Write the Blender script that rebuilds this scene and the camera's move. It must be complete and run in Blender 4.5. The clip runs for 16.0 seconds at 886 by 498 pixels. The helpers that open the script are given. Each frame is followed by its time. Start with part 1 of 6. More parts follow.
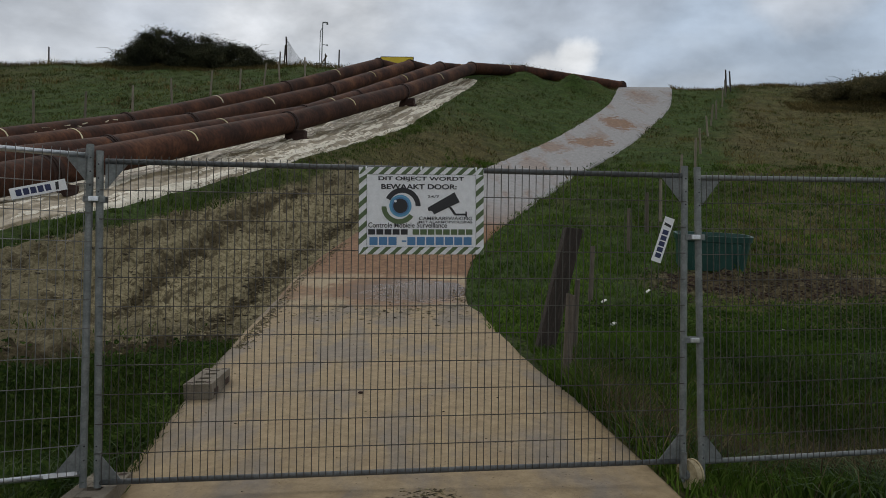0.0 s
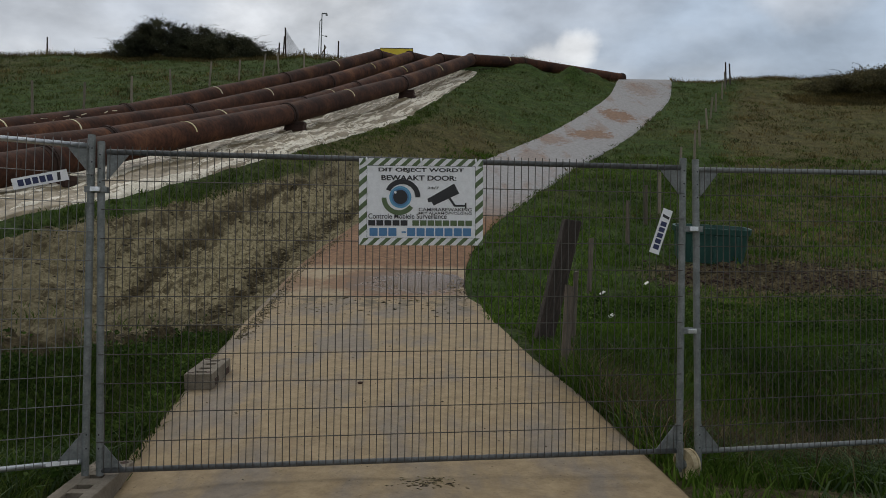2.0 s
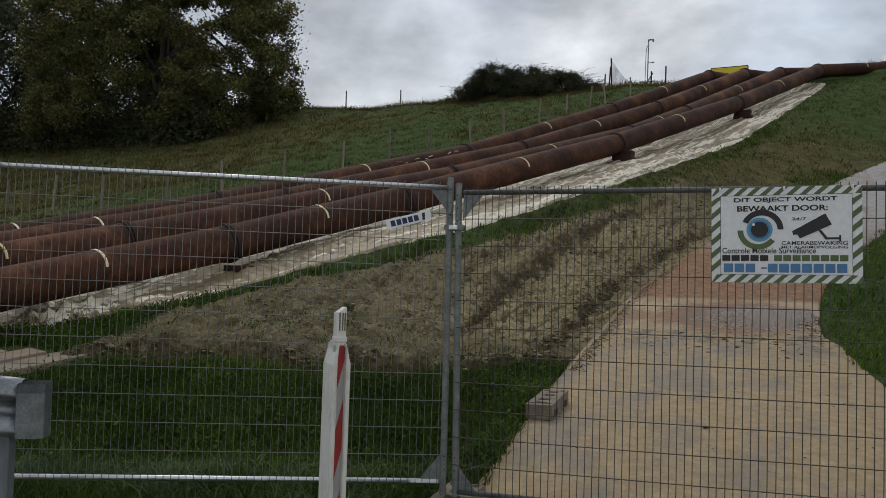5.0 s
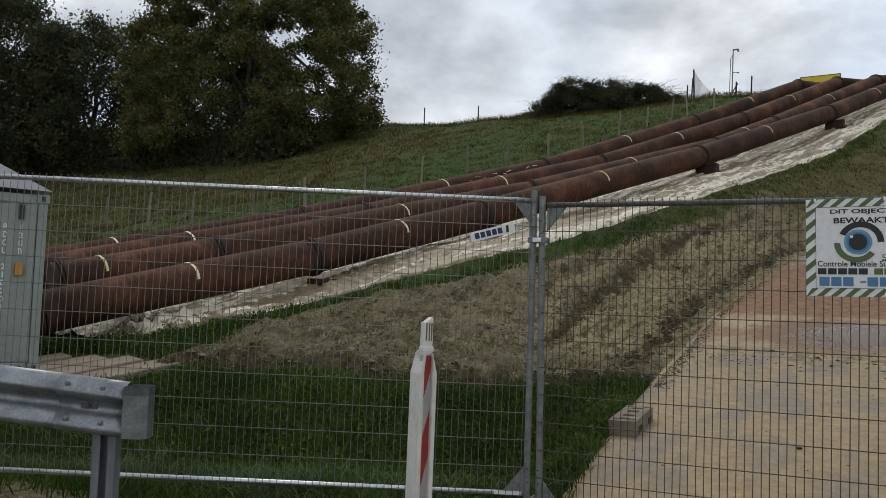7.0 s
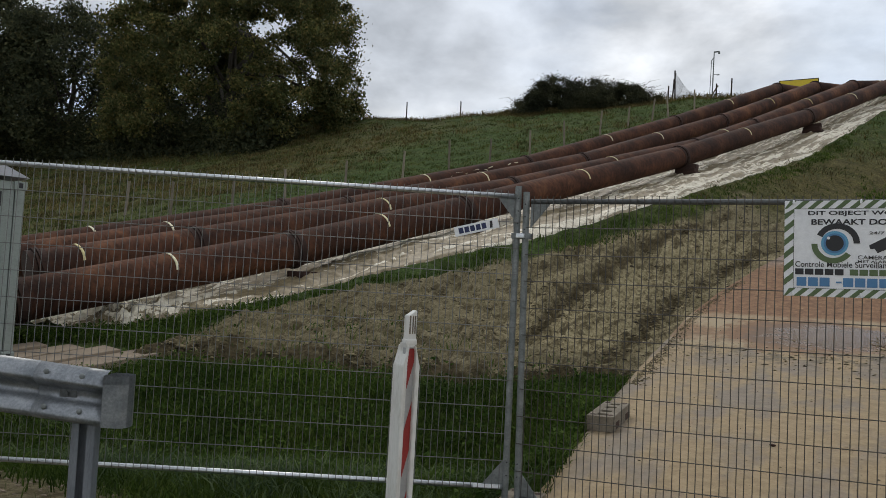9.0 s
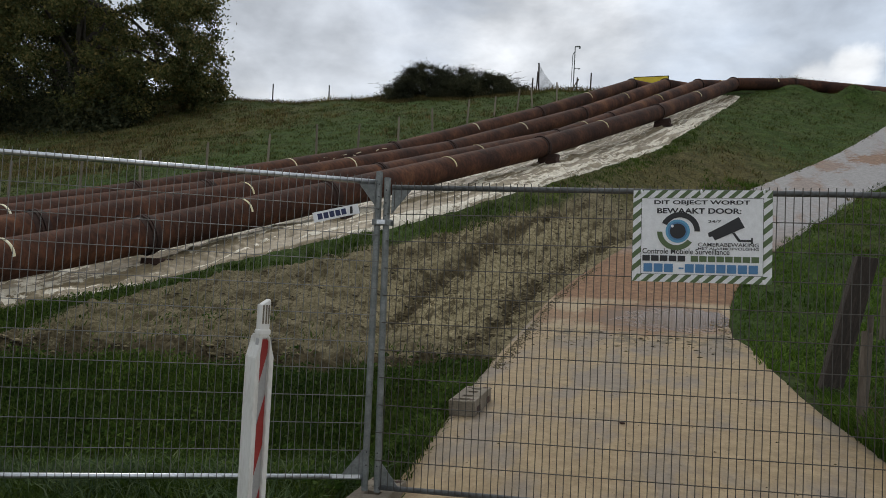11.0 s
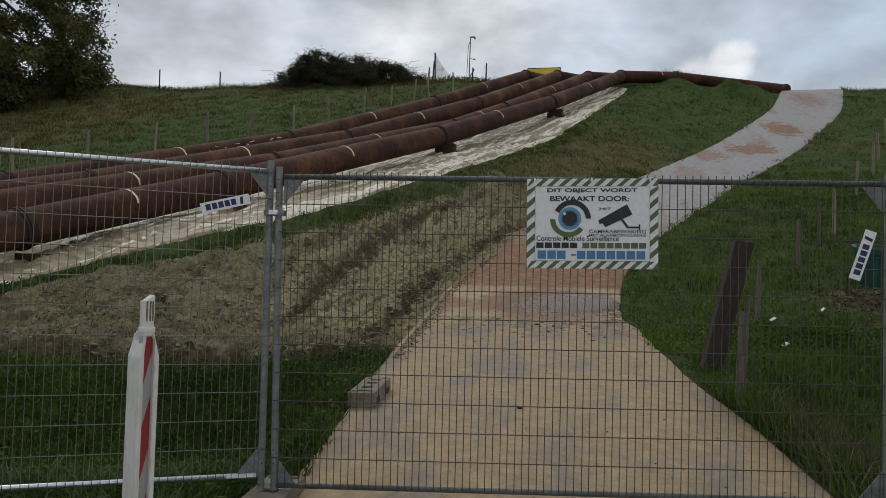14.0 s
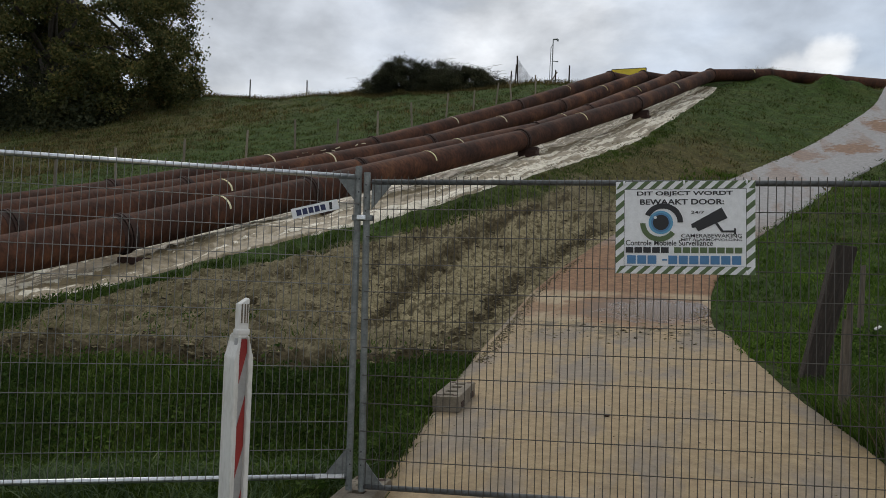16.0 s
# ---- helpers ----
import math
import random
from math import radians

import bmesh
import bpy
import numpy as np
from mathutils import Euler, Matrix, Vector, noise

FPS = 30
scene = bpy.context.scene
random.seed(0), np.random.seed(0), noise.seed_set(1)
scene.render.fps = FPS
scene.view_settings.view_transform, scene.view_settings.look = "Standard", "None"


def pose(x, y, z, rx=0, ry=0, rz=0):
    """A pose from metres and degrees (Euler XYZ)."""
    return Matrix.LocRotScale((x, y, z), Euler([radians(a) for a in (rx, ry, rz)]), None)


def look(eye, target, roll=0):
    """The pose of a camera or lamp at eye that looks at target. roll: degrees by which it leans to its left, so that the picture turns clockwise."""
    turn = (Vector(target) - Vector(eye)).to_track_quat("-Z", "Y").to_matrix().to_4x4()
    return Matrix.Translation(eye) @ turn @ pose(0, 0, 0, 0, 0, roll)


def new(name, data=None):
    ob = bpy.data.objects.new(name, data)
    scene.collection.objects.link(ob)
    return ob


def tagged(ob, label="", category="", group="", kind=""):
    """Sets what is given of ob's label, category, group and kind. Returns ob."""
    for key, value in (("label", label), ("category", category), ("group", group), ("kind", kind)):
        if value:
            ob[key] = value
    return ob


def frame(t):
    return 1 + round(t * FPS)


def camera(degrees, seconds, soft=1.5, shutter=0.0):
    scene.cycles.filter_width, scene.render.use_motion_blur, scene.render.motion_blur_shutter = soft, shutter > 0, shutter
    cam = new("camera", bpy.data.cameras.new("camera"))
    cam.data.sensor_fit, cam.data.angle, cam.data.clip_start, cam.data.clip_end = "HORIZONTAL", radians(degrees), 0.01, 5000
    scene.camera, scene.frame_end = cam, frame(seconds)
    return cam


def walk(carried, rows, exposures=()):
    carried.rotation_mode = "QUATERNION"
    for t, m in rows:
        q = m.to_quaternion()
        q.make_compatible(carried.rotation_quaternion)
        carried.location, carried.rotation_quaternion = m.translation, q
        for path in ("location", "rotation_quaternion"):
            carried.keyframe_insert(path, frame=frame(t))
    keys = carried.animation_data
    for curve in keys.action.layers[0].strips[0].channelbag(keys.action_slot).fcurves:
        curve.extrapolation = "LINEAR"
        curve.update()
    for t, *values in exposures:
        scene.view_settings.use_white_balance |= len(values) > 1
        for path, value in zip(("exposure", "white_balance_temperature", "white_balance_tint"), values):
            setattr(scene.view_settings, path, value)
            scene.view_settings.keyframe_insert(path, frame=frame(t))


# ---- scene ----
cam = camera(61.0, 16.0, soft=0.9)
PATH = [
    (0, (2.032, -4.339, 1.370), (2.010, -2.339, 1.409), 0.74),
    (0.5, (2.034, -4.347, 1.369), (2.017, -2.347, 1.399), 0.82),
    (1, (2.030, -4.340, 1.368), (2.014, -2.340, 1.404), 0.82),
    (1.5, (2.034, -4.366, 1.364), (2.019, -2.366, 1.383), 0.89),
    (2, (2.029, -4.368, 1.363), (2.010, -2.369, 1.381), 0.88),
    (2.5, (2.024, -4.369, 1.365), (1.997, -2.369, 1.388), 1.05),
    (3, (2.026, -4.354, 1.369), (1.999, -2.354, 1.394), 1.05),
    (3.5, (2.028, -4.357, 1.366), (2.005, -2.358, 1.387), 0.99),
    (4, (2.034, -4.384, 1.368), (1.798, -2.398, 1.362), 1.11),
    (4.5, (1.921, -4.230, 1.404), (1.267, -2.340, 1.421), 1.37),
    (5, (1.886, -4.316, 1.401), (1.045, -2.503, 1.478), 1.52),
    (5.2, (1.883, -4.303, 1.408), (1.001, -2.510, 1.499), 1.32),
    (7.3, (1.862, -4.385, 1.379), (0.839, -2.670, 1.489), 1.98),
    (7.5, (1.842, -4.373, 1.387), (0.834, -2.649, 1.499), 2.25),
    (8, (1.842, -4.377, 1.383), (0.839, -2.651, 1.501), 2.42),
    (8.5, (1.854, -4.420, 1.369), (0.810, -2.718, 1.490), 2.80),
    (9, (1.857, -4.412, 1.370), (0.883, -2.668, 1.471), 2.89),
    (9.5, (1.860, -4.391, 1.373), (0.974, -2.601, 1.481), 3.06),
    (10, (1.865, -4.329, 1.389), (1.088, -2.491, 1.522), 2.57),
    (10.2, (1.858, -4.317, 1.387), (1.118, -2.463, 1.505), 2.60),
    (12.3, (1.915, -4.314, 1.373), (1.341, -2.400, 1.447), 1.96),
    (12.5, (1.916, -4.299, 1.373), (1.361, -2.380, 1.462), 2.05),
    (13, (1.924, -4.302, 1.372), (1.371, -2.383, 1.468), 2.19),
    (13.5, (1.897, -4.309, 1.373), (1.449, -2.361, 1.423), 1.82),
    (14, (1.881, -4.266, 1.380), (1.481, -2.308, 1.443), 1.40),
    (14.5, (1.877, -4.260, 1.382), (1.390, -2.321, 1.436), 1.35),
    (15, (1.862, -4.246, 1.387), (1.317, -2.322, 1.440), 1.34),
    (15.5, (1.871, -4.292, 1.375), (1.259, -2.391, 1.470), 1.66),
    (16, (1.852, -4.259, 1.383), (1.242, -2.355, 1.451), 1.64),
]
EXPOSURES = [(0.0, -0.20), (4.0, -0.22), (5.0, -0.07), (7.3, 0.13), (10.2, 0.12), (12.3, -0.01), (14.5, -0.07), (16.0, 0.03)]
walk(cam, [(t, look(eye, target, roll)) for t, eye, target, roll in PATH], EXPOSURES)

# ---------------------------------------------------------------- light
world = bpy.data.worlds.new("sky")
scene.world = world
world.use_nodes = True
wn, wl = world.node_tree.nodes, world.node_tree.links
wn.clear()
w_out = wn.new("ShaderNodeOutputWorld")
w_bg = wn.new("ShaderNodeBackground")
w_bg.inputs["Strength"].default_value = 0.1
w_sky = wn.new("ShaderNodeTexSky")
w_sky.sky_type = "NISHITA"
w_sky.sun_disc = False
w_sky.sun_elevation = radians(38)
w_sky.sun_rotation = radians(30)
w_co = wn.new("ShaderNodeTexCoord")
w_map = wn.new("ShaderNodeMapping")
w_map.inputs["Scale"].default_value = (1.0, 1.0, 2.6)
w_map.inputs["Location"].default_value = (0.35, 0.1, 0.55)
wl.new(w_co.outputs["Generated"], w_map.inputs["Vector"])
w_n1 = wn.new("ShaderNodeTexNoise")
w_n1.inputs["Scale"].default_value = 3.1
w_n1.inputs["Detail"].default_value = 7
w_n1.inputs["Roughness"].default_value = 0.54
w_n1.inputs["Distortion"].default_value = 0.15
wl.new(w_map.outputs["Vector"], w_n1.inputs["Vector"])
w_ramp = wn.new("ShaderNodeValToRGB")
w_ramp.color_ramp.elements[0].position, w_ramp.color_ramp.elements[0].color = 0.35, (0.44, 0.485, 0.55, 1)
w_ramp.color_ramp.elements[1].position, w_ramp.color_ramp.elements[1].color = 0.65, (1.06, 1.06, 1.06, 1)
for pos, col in ((0.45, (0.59, 0.63, 0.685, 1)), (0.53, (0.745, 0.765, 0.785, 1)), (0.59, (0.88, 0.89, 0.90, 1))):
    el = w_ramp.color_ramp.elements.new(pos)
    el.color = col
wl.new(w_n1.outputs["Fac"], w_ramp.inputs["Fac"])
# large cloud masses: azimuth, elevation and half-width in degrees, colour, density
w_n2 = wn.new("ShaderNodeTexNoise")
w_n2.inputs["Scale"].default_value = 5.0
w_n2.inputs["Detail"].default_value = 6
w_n2.inputs["Roughness"].default_value = 0.6
wl.new(w_co.outputs["Generated"], w_n2.inputs["Vector"])
w_warp = wn.new("ShaderNodeVectorMath")
w_warp.operation = "MULTIPLY_ADD"
w_warp.inputs[1].default_value = (0.10, 0.10, 0.10)
wl.new(w_n2.outputs["Color"], w_warp.inputs[0])
w_shift = wn.new("ShaderNodeVectorMath")
w_shift.operation = "SUBTRACT"
w_shift.inputs[1].default_value = (0.05, 0.05, 0.05)
wl.new(w_co.outputs["Generated"], w_shift.inputs[0])
wl.new(w_shift.outputs["Vector"], w_warp.inputs[2])
w_dir = wn.new("ShaderNodeVectorMath")
w_dir.operation = "NORMALIZE"
wl.new(w_warp.outputs["Vector"], w_dir.inputs[0])
w_cloud = w_ramp.outputs["Color"]
for azim, elev, wide, tint, dense in ((20, 22, 17, (0.44, 0.545, 0.67), 0.78), (30, 13, 12, (0.42, 0.52, 0.64), 0.74), (1, 20, 8, (0.54, 0.61, 0.70), 0.6),
                                      (10, 23, 9, (0.58, 0.64, 0.72), 0.85), (6.6, 14.7, 1.9, (1.10, 1.10, 1.09), 0.7), (9.2, 15.4, 1.9, (1.2, 1.19, 1.16), 0.8), (25, 20, 5, (0.92, 0.93, 0.95), 0.6), (-31, 17, 11, (0.86, 0.87, 0.88), 0.5), (-22, 19, 6, (0.66, 0.70, 0.76), 0.5), (-12, 15, 8, (0.86, 0.88, 0.90), 0.5)):
    w_dot = wn.new("ShaderNodeVectorMath")
    w_dot.operation = "DOT_PRODUCT"
    a_, e_ = radians(azim), radians(elev)
    w_dot.inputs[1].default_value = (math.sin(a_) * math.cos(e_), math.cos(a_) * math.cos(e_), math.sin(e_))
    wl.new(w_dir.outputs["Vector"], w_dot.inputs[0])
    w_rng = wn.new("ShaderNodeMapRange")
    w_rng.interpolation_type = "SMOOTHSTEP"
    w_rng.inputs["From Min"].default_value, w_rng.inputs["From Max"].default_value = math.cos(radians(wide)), math.cos(radians(wide * 0.25))
    w_rng.inputs["To Min"].default_value, w_rng.inputs["To Max"].default_value = 0.0, dense
    wl.new(w_dot.outputs["Value"], w_rng.inputs["Value"])
    w_lay = wn.new("ShaderNodeMix")
    w_lay.data_type = "RGBA"
    w_lay.inputs["B"].default_value = (*tint, 1)
    wl.new(w_rng.outputs["Result"], w_lay.inputs["Factor"])
    wl.new(w_cloud, w_lay.inputs["A"])
    w_cloud = w_lay.outputs["Result"]
w_n3 = wn.new("ShaderNodeTexNoise")
w_n3.inputs["Scale"].default_value = 6.5
w_n3.inputs["Detail"].default_value = 6
w_n3.inputs["Roughness"].default_value = 0.52
w_n3.inputs["Distortion"].default_value = 0.15
w_flat = wn.new("ShaderNodeMapping")
w_flat.inputs["Scale"].default_value = (1.0, 1.0, 1.7)
wl.new(w_co.outputs["Generated"], w_flat.inputs["Vector"])
wl.new(w_flat.outputs["Vector"], w_n3.inputs["Vector"])
w_puff = wn.new("ShaderNodeMapRange")
w_puff.inputs["From Min"].default_value, w_puff.inputs["From Max"].default_value = 0.36, 0.64
w_puff.inputs["To Min"].default_value, w_puff.inputs["To Max"].default_value = 0.78, 1.30
wl.new(w_n3.outputs["Fac"], w_puff.inputs["Value"])
w_soft = wn.new("ShaderNodeVectorMath")
w_soft.operation = "SCALE"
wl.new(w_cloud, w_soft.inputs[0])
wl.new(w_puff.outputs["Result"], w_soft.inputs["Scale"])
w_cloud = w_soft.outputs["Vector"]
w_gain = wn.new("ShaderNodeVectorMath")
w_gain.operation = "MULTIPLY"
w_gain.inputs[1].default_value = (8.9, 9.05, 9.3)
w_mix = wn.new("ShaderNodeMix")
w_mix.data_type = "RGBA"
w_mix.inputs["Factor"].default_value = 0.92
wl.new(w_sky.outputs["Color"], w_mix.inputs["A"])
wl.new(w_cloud, w_gain.inputs[0])
wl.new(w_gain.outputs["Vector"], w_mix.inputs["B"])
wl.new(w_mix.outputs["Result"], w_bg.inputs["Color"])
wl.new(w_bg.outputs["Background"], w_out.inputs["Surface"])

sun = new("sun", bpy.data.lights.new("sun", "SUN"))
sun.data.energy = 0.7
sun.data.angle = radians(25)
sun.data.color = (1.0, 0.93, 0.82)
sun.matrix_world = look((-12, 20, 30), (0, 0, 0))


# ---------------------------------------------------------------- materials
def tree_of(name):
    m = bpy.data.materials.new(name)
    m.use_nodes = True
    t = m.node_tree
    return m, t.nodes, t.links, t.nodes["Principled BSDF"]


def noise_node(nodes, links, scale, detail=4, rough=0.55, coord="Object", stretch=None):
    co = nodes.new("ShaderNodeTexCoord")
    tex = nodes.new("ShaderNodeTexNoise")
    tex.inputs["Scale"].default_value = scale
    tex.inputs["Detail"].default_value = detail
    tex.inputs["Roughness"].default_value = rough
    if stretch:
        mp = nodes.new("ShaderNodeMapping")
        mp.inputs["Scale"].default_value = stretch
        links.new(co.outputs[coord], mp.inputs["Vector"])
        links.new(mp.outputs["Vector"], tex.inputs["Vector"])
    else:
        links.new(co.outputs[coord], tex.inputs["Vector"])
    return tex


def ramp_node(nodes, links, source, stops):
    r = nodes.new("ShaderNodeValToRGB")
    e = r.color_ramp.elements
    e[0].position, e[0].color = stops[0][0], (*stops[0][1], 1)
    e[1].position, e[1].color = stops[-1][0], (*stops[-1][1], 1)
    for p, c in stops[1:-1]:
        n = e.new(p)
        n.color = (*c, 1)
    links.new(source, r.inputs["Fac"])
    return r


def mix_node(nodes, links, fac, a, b, blend="MIX"):
    m = nodes.new("ShaderNodeMix")
    m.data_type = "RGBA"
    m.blend_type = blend
    for value, key in ((fac, "Factor"), (a, "A"), (b, "B")):
        if isinstance(value, (int, float)):
            m.inputs[key].default_value = value
        elif isinstance(value, tuple):
            m.inputs[key].default_value = (*value, 1)
        else:
            links.new(value, m.inputs[key])
    return m.outputs["Result"]


def bump_node(nodes, links, source, strength, distance, shader):
    b = nodes.new("ShaderNodeBump")
    b.inputs["Strength"].default_value = strength
    b.inputs["Distance"].default_value = distance
    links.new(source, b.inputs["Height"])
    links.new(b.outputs["Normal"], shader.inputs["Normal"])
    return b


def simple(name, stops, scale=8.0, fine=60.0, rough=0.7, metal=0.0, bump=0.2, dist=0.01, coord="Object", stretch=None, vary=0.0):
    """Two scales of noise over a range of colours, with fine relief."""
    m, n, l, s = tree_of(name)
    a = noise_node(n, l, scale, 5, 0.6, coord, stretch)
    b = noise_node(n, l, fine, 3, 0.6, coord, stretch)
    mixed = n.new("ShaderNodeMath")
    mixed.operation = "MULTIPLY_ADD"
    mixed.inputs[1].default_value = 0.35
    l.new(b.outputs["Fac"], mixed.inputs[0])
    half = n.new("ShaderNodeMath")
    half.operation = "MULTIPLY"
    half.inputs[1].default_value = 0.65
    l.new(a.outputs["Fac"], half.inputs[0])
    l.new(half.outputs[0], mixed.inputs[2])
    r = ramp_node(n, l, mixed.outputs[0], stops)
    col = r.outputs["Color"]
    if vary:
        info = n.new("ShaderNodeObjectInfo")
        hsv = n.new("ShaderNodeHueSaturation")
        mp = n.new("ShaderNodeMapRange")
        mp.inputs["To Min"].default_value, mp.inputs["To Max"].default_value = 1 - vary, 1 + vary
        l.new(info.outputs["Random"], mp.inputs["Value"])
        l.new(mp.outputs["Result"], hsv.inputs["Value"])
        l.new(col, hsv.inputs["Color"])
        col = hsv.outputs["Color"]
    l.new(col, s.inputs["Base Color"])
    s.inputs["Roughness"].default_value = rough
    s.inputs["Metallic"].default_value = metal
    if bump:
        bump_node(n, l, b.outputs["Fac"], bump, dist, s)
    return m


def plain(name, col, rough=0.5, metal=0.0):
    dark = tuple(c * 0.8 for c in col)
    return simple(name, [(0.3, dark), (0.7, col)], 30, 200, rough, metal, 0.05, 0.001)


M_STEEL = simple("galvanised steel", [(0.3, (0.11, 0.122, 0.118)), (0.5, (0.185, 0.20, 0.195)), (0.72, (0.30, 0.315, 0.305))], 14, 90, 0.55, 0.35, 0.12, 0.001)
M_TUBE = simple("bright galvanised tube", [(0.3, (0.42, 0.44, 0.45)), (0.5, (0.62, 0.64, 0.66)), (0.72, (0.80, 0.82, 0.83))], 9, 70, 0.33, 0.9, 0.08, 0.001)
M_DARKTUBE = simple("dull dark galvanised tube", [(0.3, (0.055, 0.058, 0.058)), (0.5, (0.10, 0.105, 0.105)), (0.72, (0.18, 0.185, 0.185))], 9, 70, 0.6, 0.3, 0.1, 0.001)
M_WIRE = simple("weathered fence wire", [(0.3, (0.04, 0.036, 0.030)), (0.7, (0.12, 0.113, 0.10))], 5, 60, 0.55, 0.5, 0.0)
M_WIREPALE = simple("grey fence wire", [(0.3, (0.11, 0.11, 0.105)), (0.7, (0.24, 0.24, 0.23))], 5, 60, 0.5, 0.6, 0.0)
M_CLAMP = simple("bright zinc", [(0.3, (0.5, 0.52, 0.54)), (0.7, (0.8, 0.82, 0.84))], 30, 120, 0.28, 0.9, 0.05, 0.001)
M_RAIL = simple("guard rail zinc", [(0.3, (0.125, 0.138, 0.150)), (0.45, (0.205, 0.220, 0.235)), (0.62, (0.34, 0.356, 0.370))], 6, 70, 0.36, 0.6, 0.1, 0.001)
M_RPOST = simple("dull post zinc", [(0.3, (0.13, 0.14, 0.155)), (0.5, (0.20, 0.215, 0.235)), (0.7, (0.28, 0.295, 0.315))], 6, 70, 0.5, 0.4, 0.1, 0.001, stretch=(2, 2, 0.4))
m, n, l, s = tree_of("rusted pipe steel")
r1 = noise_node(n, l, 1.0, 5, 0.6, stretch=(0.9, 0.8, 0.9))
r2 = noise_node(n, l, 9, 6, 0.7, stretch=(0.6, 1.2, 0.6))
r3 = noise_node(n, l, 60, 4, 0.7)
rust_a = ramp_node(n, l, r1.outputs["Fac"], [(0.30, (0.020, 0.010, 0.007)), (0.45, (0.052, 0.022, 0.013)), (0.58, (0.086, 0.036, 0.019)), (0.72, (0.14, 0.062, 0.031))])
rust_b = ramp_node(n, l, r2.outputs["Fac"], [(0.30, (0.45, 0.45, 0.45)), (0.5, (0.95, 0.95, 0.95)), (0.70, (1.5, 1.35, 1.2))])
rust_i = n.new("ShaderNodeObjectInfo")
rust_v = n.new("ShaderNodeMapRange")
rust_v.inputs["To Min"].default_value, rust_v.inputs["To Max"].default_value = 0.8, 1.2
l.new(rust_i.outputs["Random"], rust_v.inputs["Value"])
rust_h = n.new("ShaderNodeHueSaturation")
l.new(rust_v.outputs["Result"], rust_h.inputs["Value"])
l.new(mix_node(n, l, 1.0, rust_a.outputs["Color"], rust_b.outputs["Color"], "MULTIPLY"), rust_h.inputs["Color"])
l.new(rust_h.outputs["Color"], s.inputs["Base Color"])
s.inputs["Roughness"].default_value = 0.82
s.inputs["Specular IOR Level"].default_value = 0.25
bump_node(n, l, r3.outputs["Fac"], 0.4, 0.012, s)
M_RUST = m
M_RUSTDARK = simple("dark rusted flange", [(0.3, (0.018, 0.010, 0.008)), (0.7, (0.065, 0.030, 0.019))], 4, 40, 0.9, 0.0, 0.4, 0.01)
M_BAND = simple("worn yellow paint", [(0.3, (0.60, 0.46, 0.13)), (0.5, (0.74, 0.65, 0.36)), (0.62, (0.82, 0.77, 0.60))], 0.35, 30, 0.7, 0, 0.1, 0.002)
M_CONC = simple("grey concrete", [(0.28, (0.085, 0.068, 0.048)), (0.5, (0.175, 0.147, 0.108)), (0.72, (0.27, 0.232, 0.178))], 6, 70, 0.9, 0, 0.5, 0.006)
M_WOOD = simple("weathered dark wood", [(0.3, (0.012, 0.009, 0.007)), (0.5, (0.03, 0.022, 0.016)), (0.75, (0.08, 0.06, 0.045))], 6, 40, 0.9, 0, 0.6, 0.01, stretch=(6, 6, 0.7))
M_STAKE = simple("grey weathered stake", [(0.3, (0.11, 0.09, 0.067)), (0.7, (0.28, 0.235, 0.178))], 6, 40, 0.9, 0, 0.5, 0.008, stretch=(6, 6, 0.7), vary=0.3)
M_POST = simple("grey brown old stake", [(0.3, (0.05, 0.04, 0.03)), (0.7, (0.16, 0.13, 0.098))], 6, 40, 0.9, 0, 0.5, 0.008, stretch=(6, 6, 0.7), vary=0.25)
M_WHITE = plain("white sign sheet", (0.86, 0.87, 0.88), 0.4)
M_BLACK = plain("black print", (0.02, 0.02, 0.022), 0.5)
M_GREEN = plain("olive green print", (0.10, 0.15, 0.06), 0.5)
M_BLUE = plain("blue print", (0.08, 0.22, 0.42), 0.5)
M_IRIS = plain("light blue print", (0.12, 0.36, 0.55), 0.5)
M_NAVY = plain("navy print", (0.02, 0.03, 0.10), 0.5)


# ---------------------------------------------------------------- mesh helpers
def mesh_of(name, bm, material, smooth=False):
    me = bpy.data.meshes.new(name)
    bmesh.ops.recalc_face_normals(bm, faces=bm.faces)
    bm.to_mesh(me)
    bm.free()
    me.materials.append(material)
    if smooth:
        me.shade_smooth()
    return me


def part(name, bm, material, parent=None, label="", smooth=False, m=None):
    ob = new(name, mesh_of(name, bm, material, smooth) if isinstance(bm, bmesh.types.BMesh) else bm)
    if parent:
        ob.parent = parent
    if m is not None:
        ob.matrix_local = m
    if label:
        ob["label"] = label
    return ob


def thing(name, m, label, category, group="", kind=""):
    ob = new(name)
    ob.empty_display_size = 0.1
    ob.matrix_world = m
    return tagged(ob, label, category, group, kind)


def box(bm, size, at=(0, 0, 0), bevel=0.0, m=None):
    mat = Matrix.Translation(at) @ (m or Matrix()) @ Matrix.Diagonal((*size, 1))
    made = bmesh.ops.create_cube(bm, size=1, matrix=mat)["verts"]
    if bevel:
        edges = {e for v in made for e in v.link_edges}
        bmesh.ops.bevel(bm, geom=list(edges), offset=bevel, segments=2, affect="EDGES", profile=0.6)
    return bm


def rod(bm, a, b, r, sides=10, r2=None, caps=True):
    a, b = Vector(a), Vector(b)
    d = b - a
    mat = Matrix.Translation((a + b) / 2) @ d.to_track_quat("Z", "Y").to_matrix().to_4x4()
    bmesh.ops.create_cone(bm, cap_ends=caps, segments=sides, radius1=r, radius2=r if r2 is None else r2, depth=d.length, matrix=mat)
    return bm


def BM():
    return bmesh.new()


def smooth01(t):
    t = np.clip(t, 0, 1)
    return t * t * (3 - 2 * t)


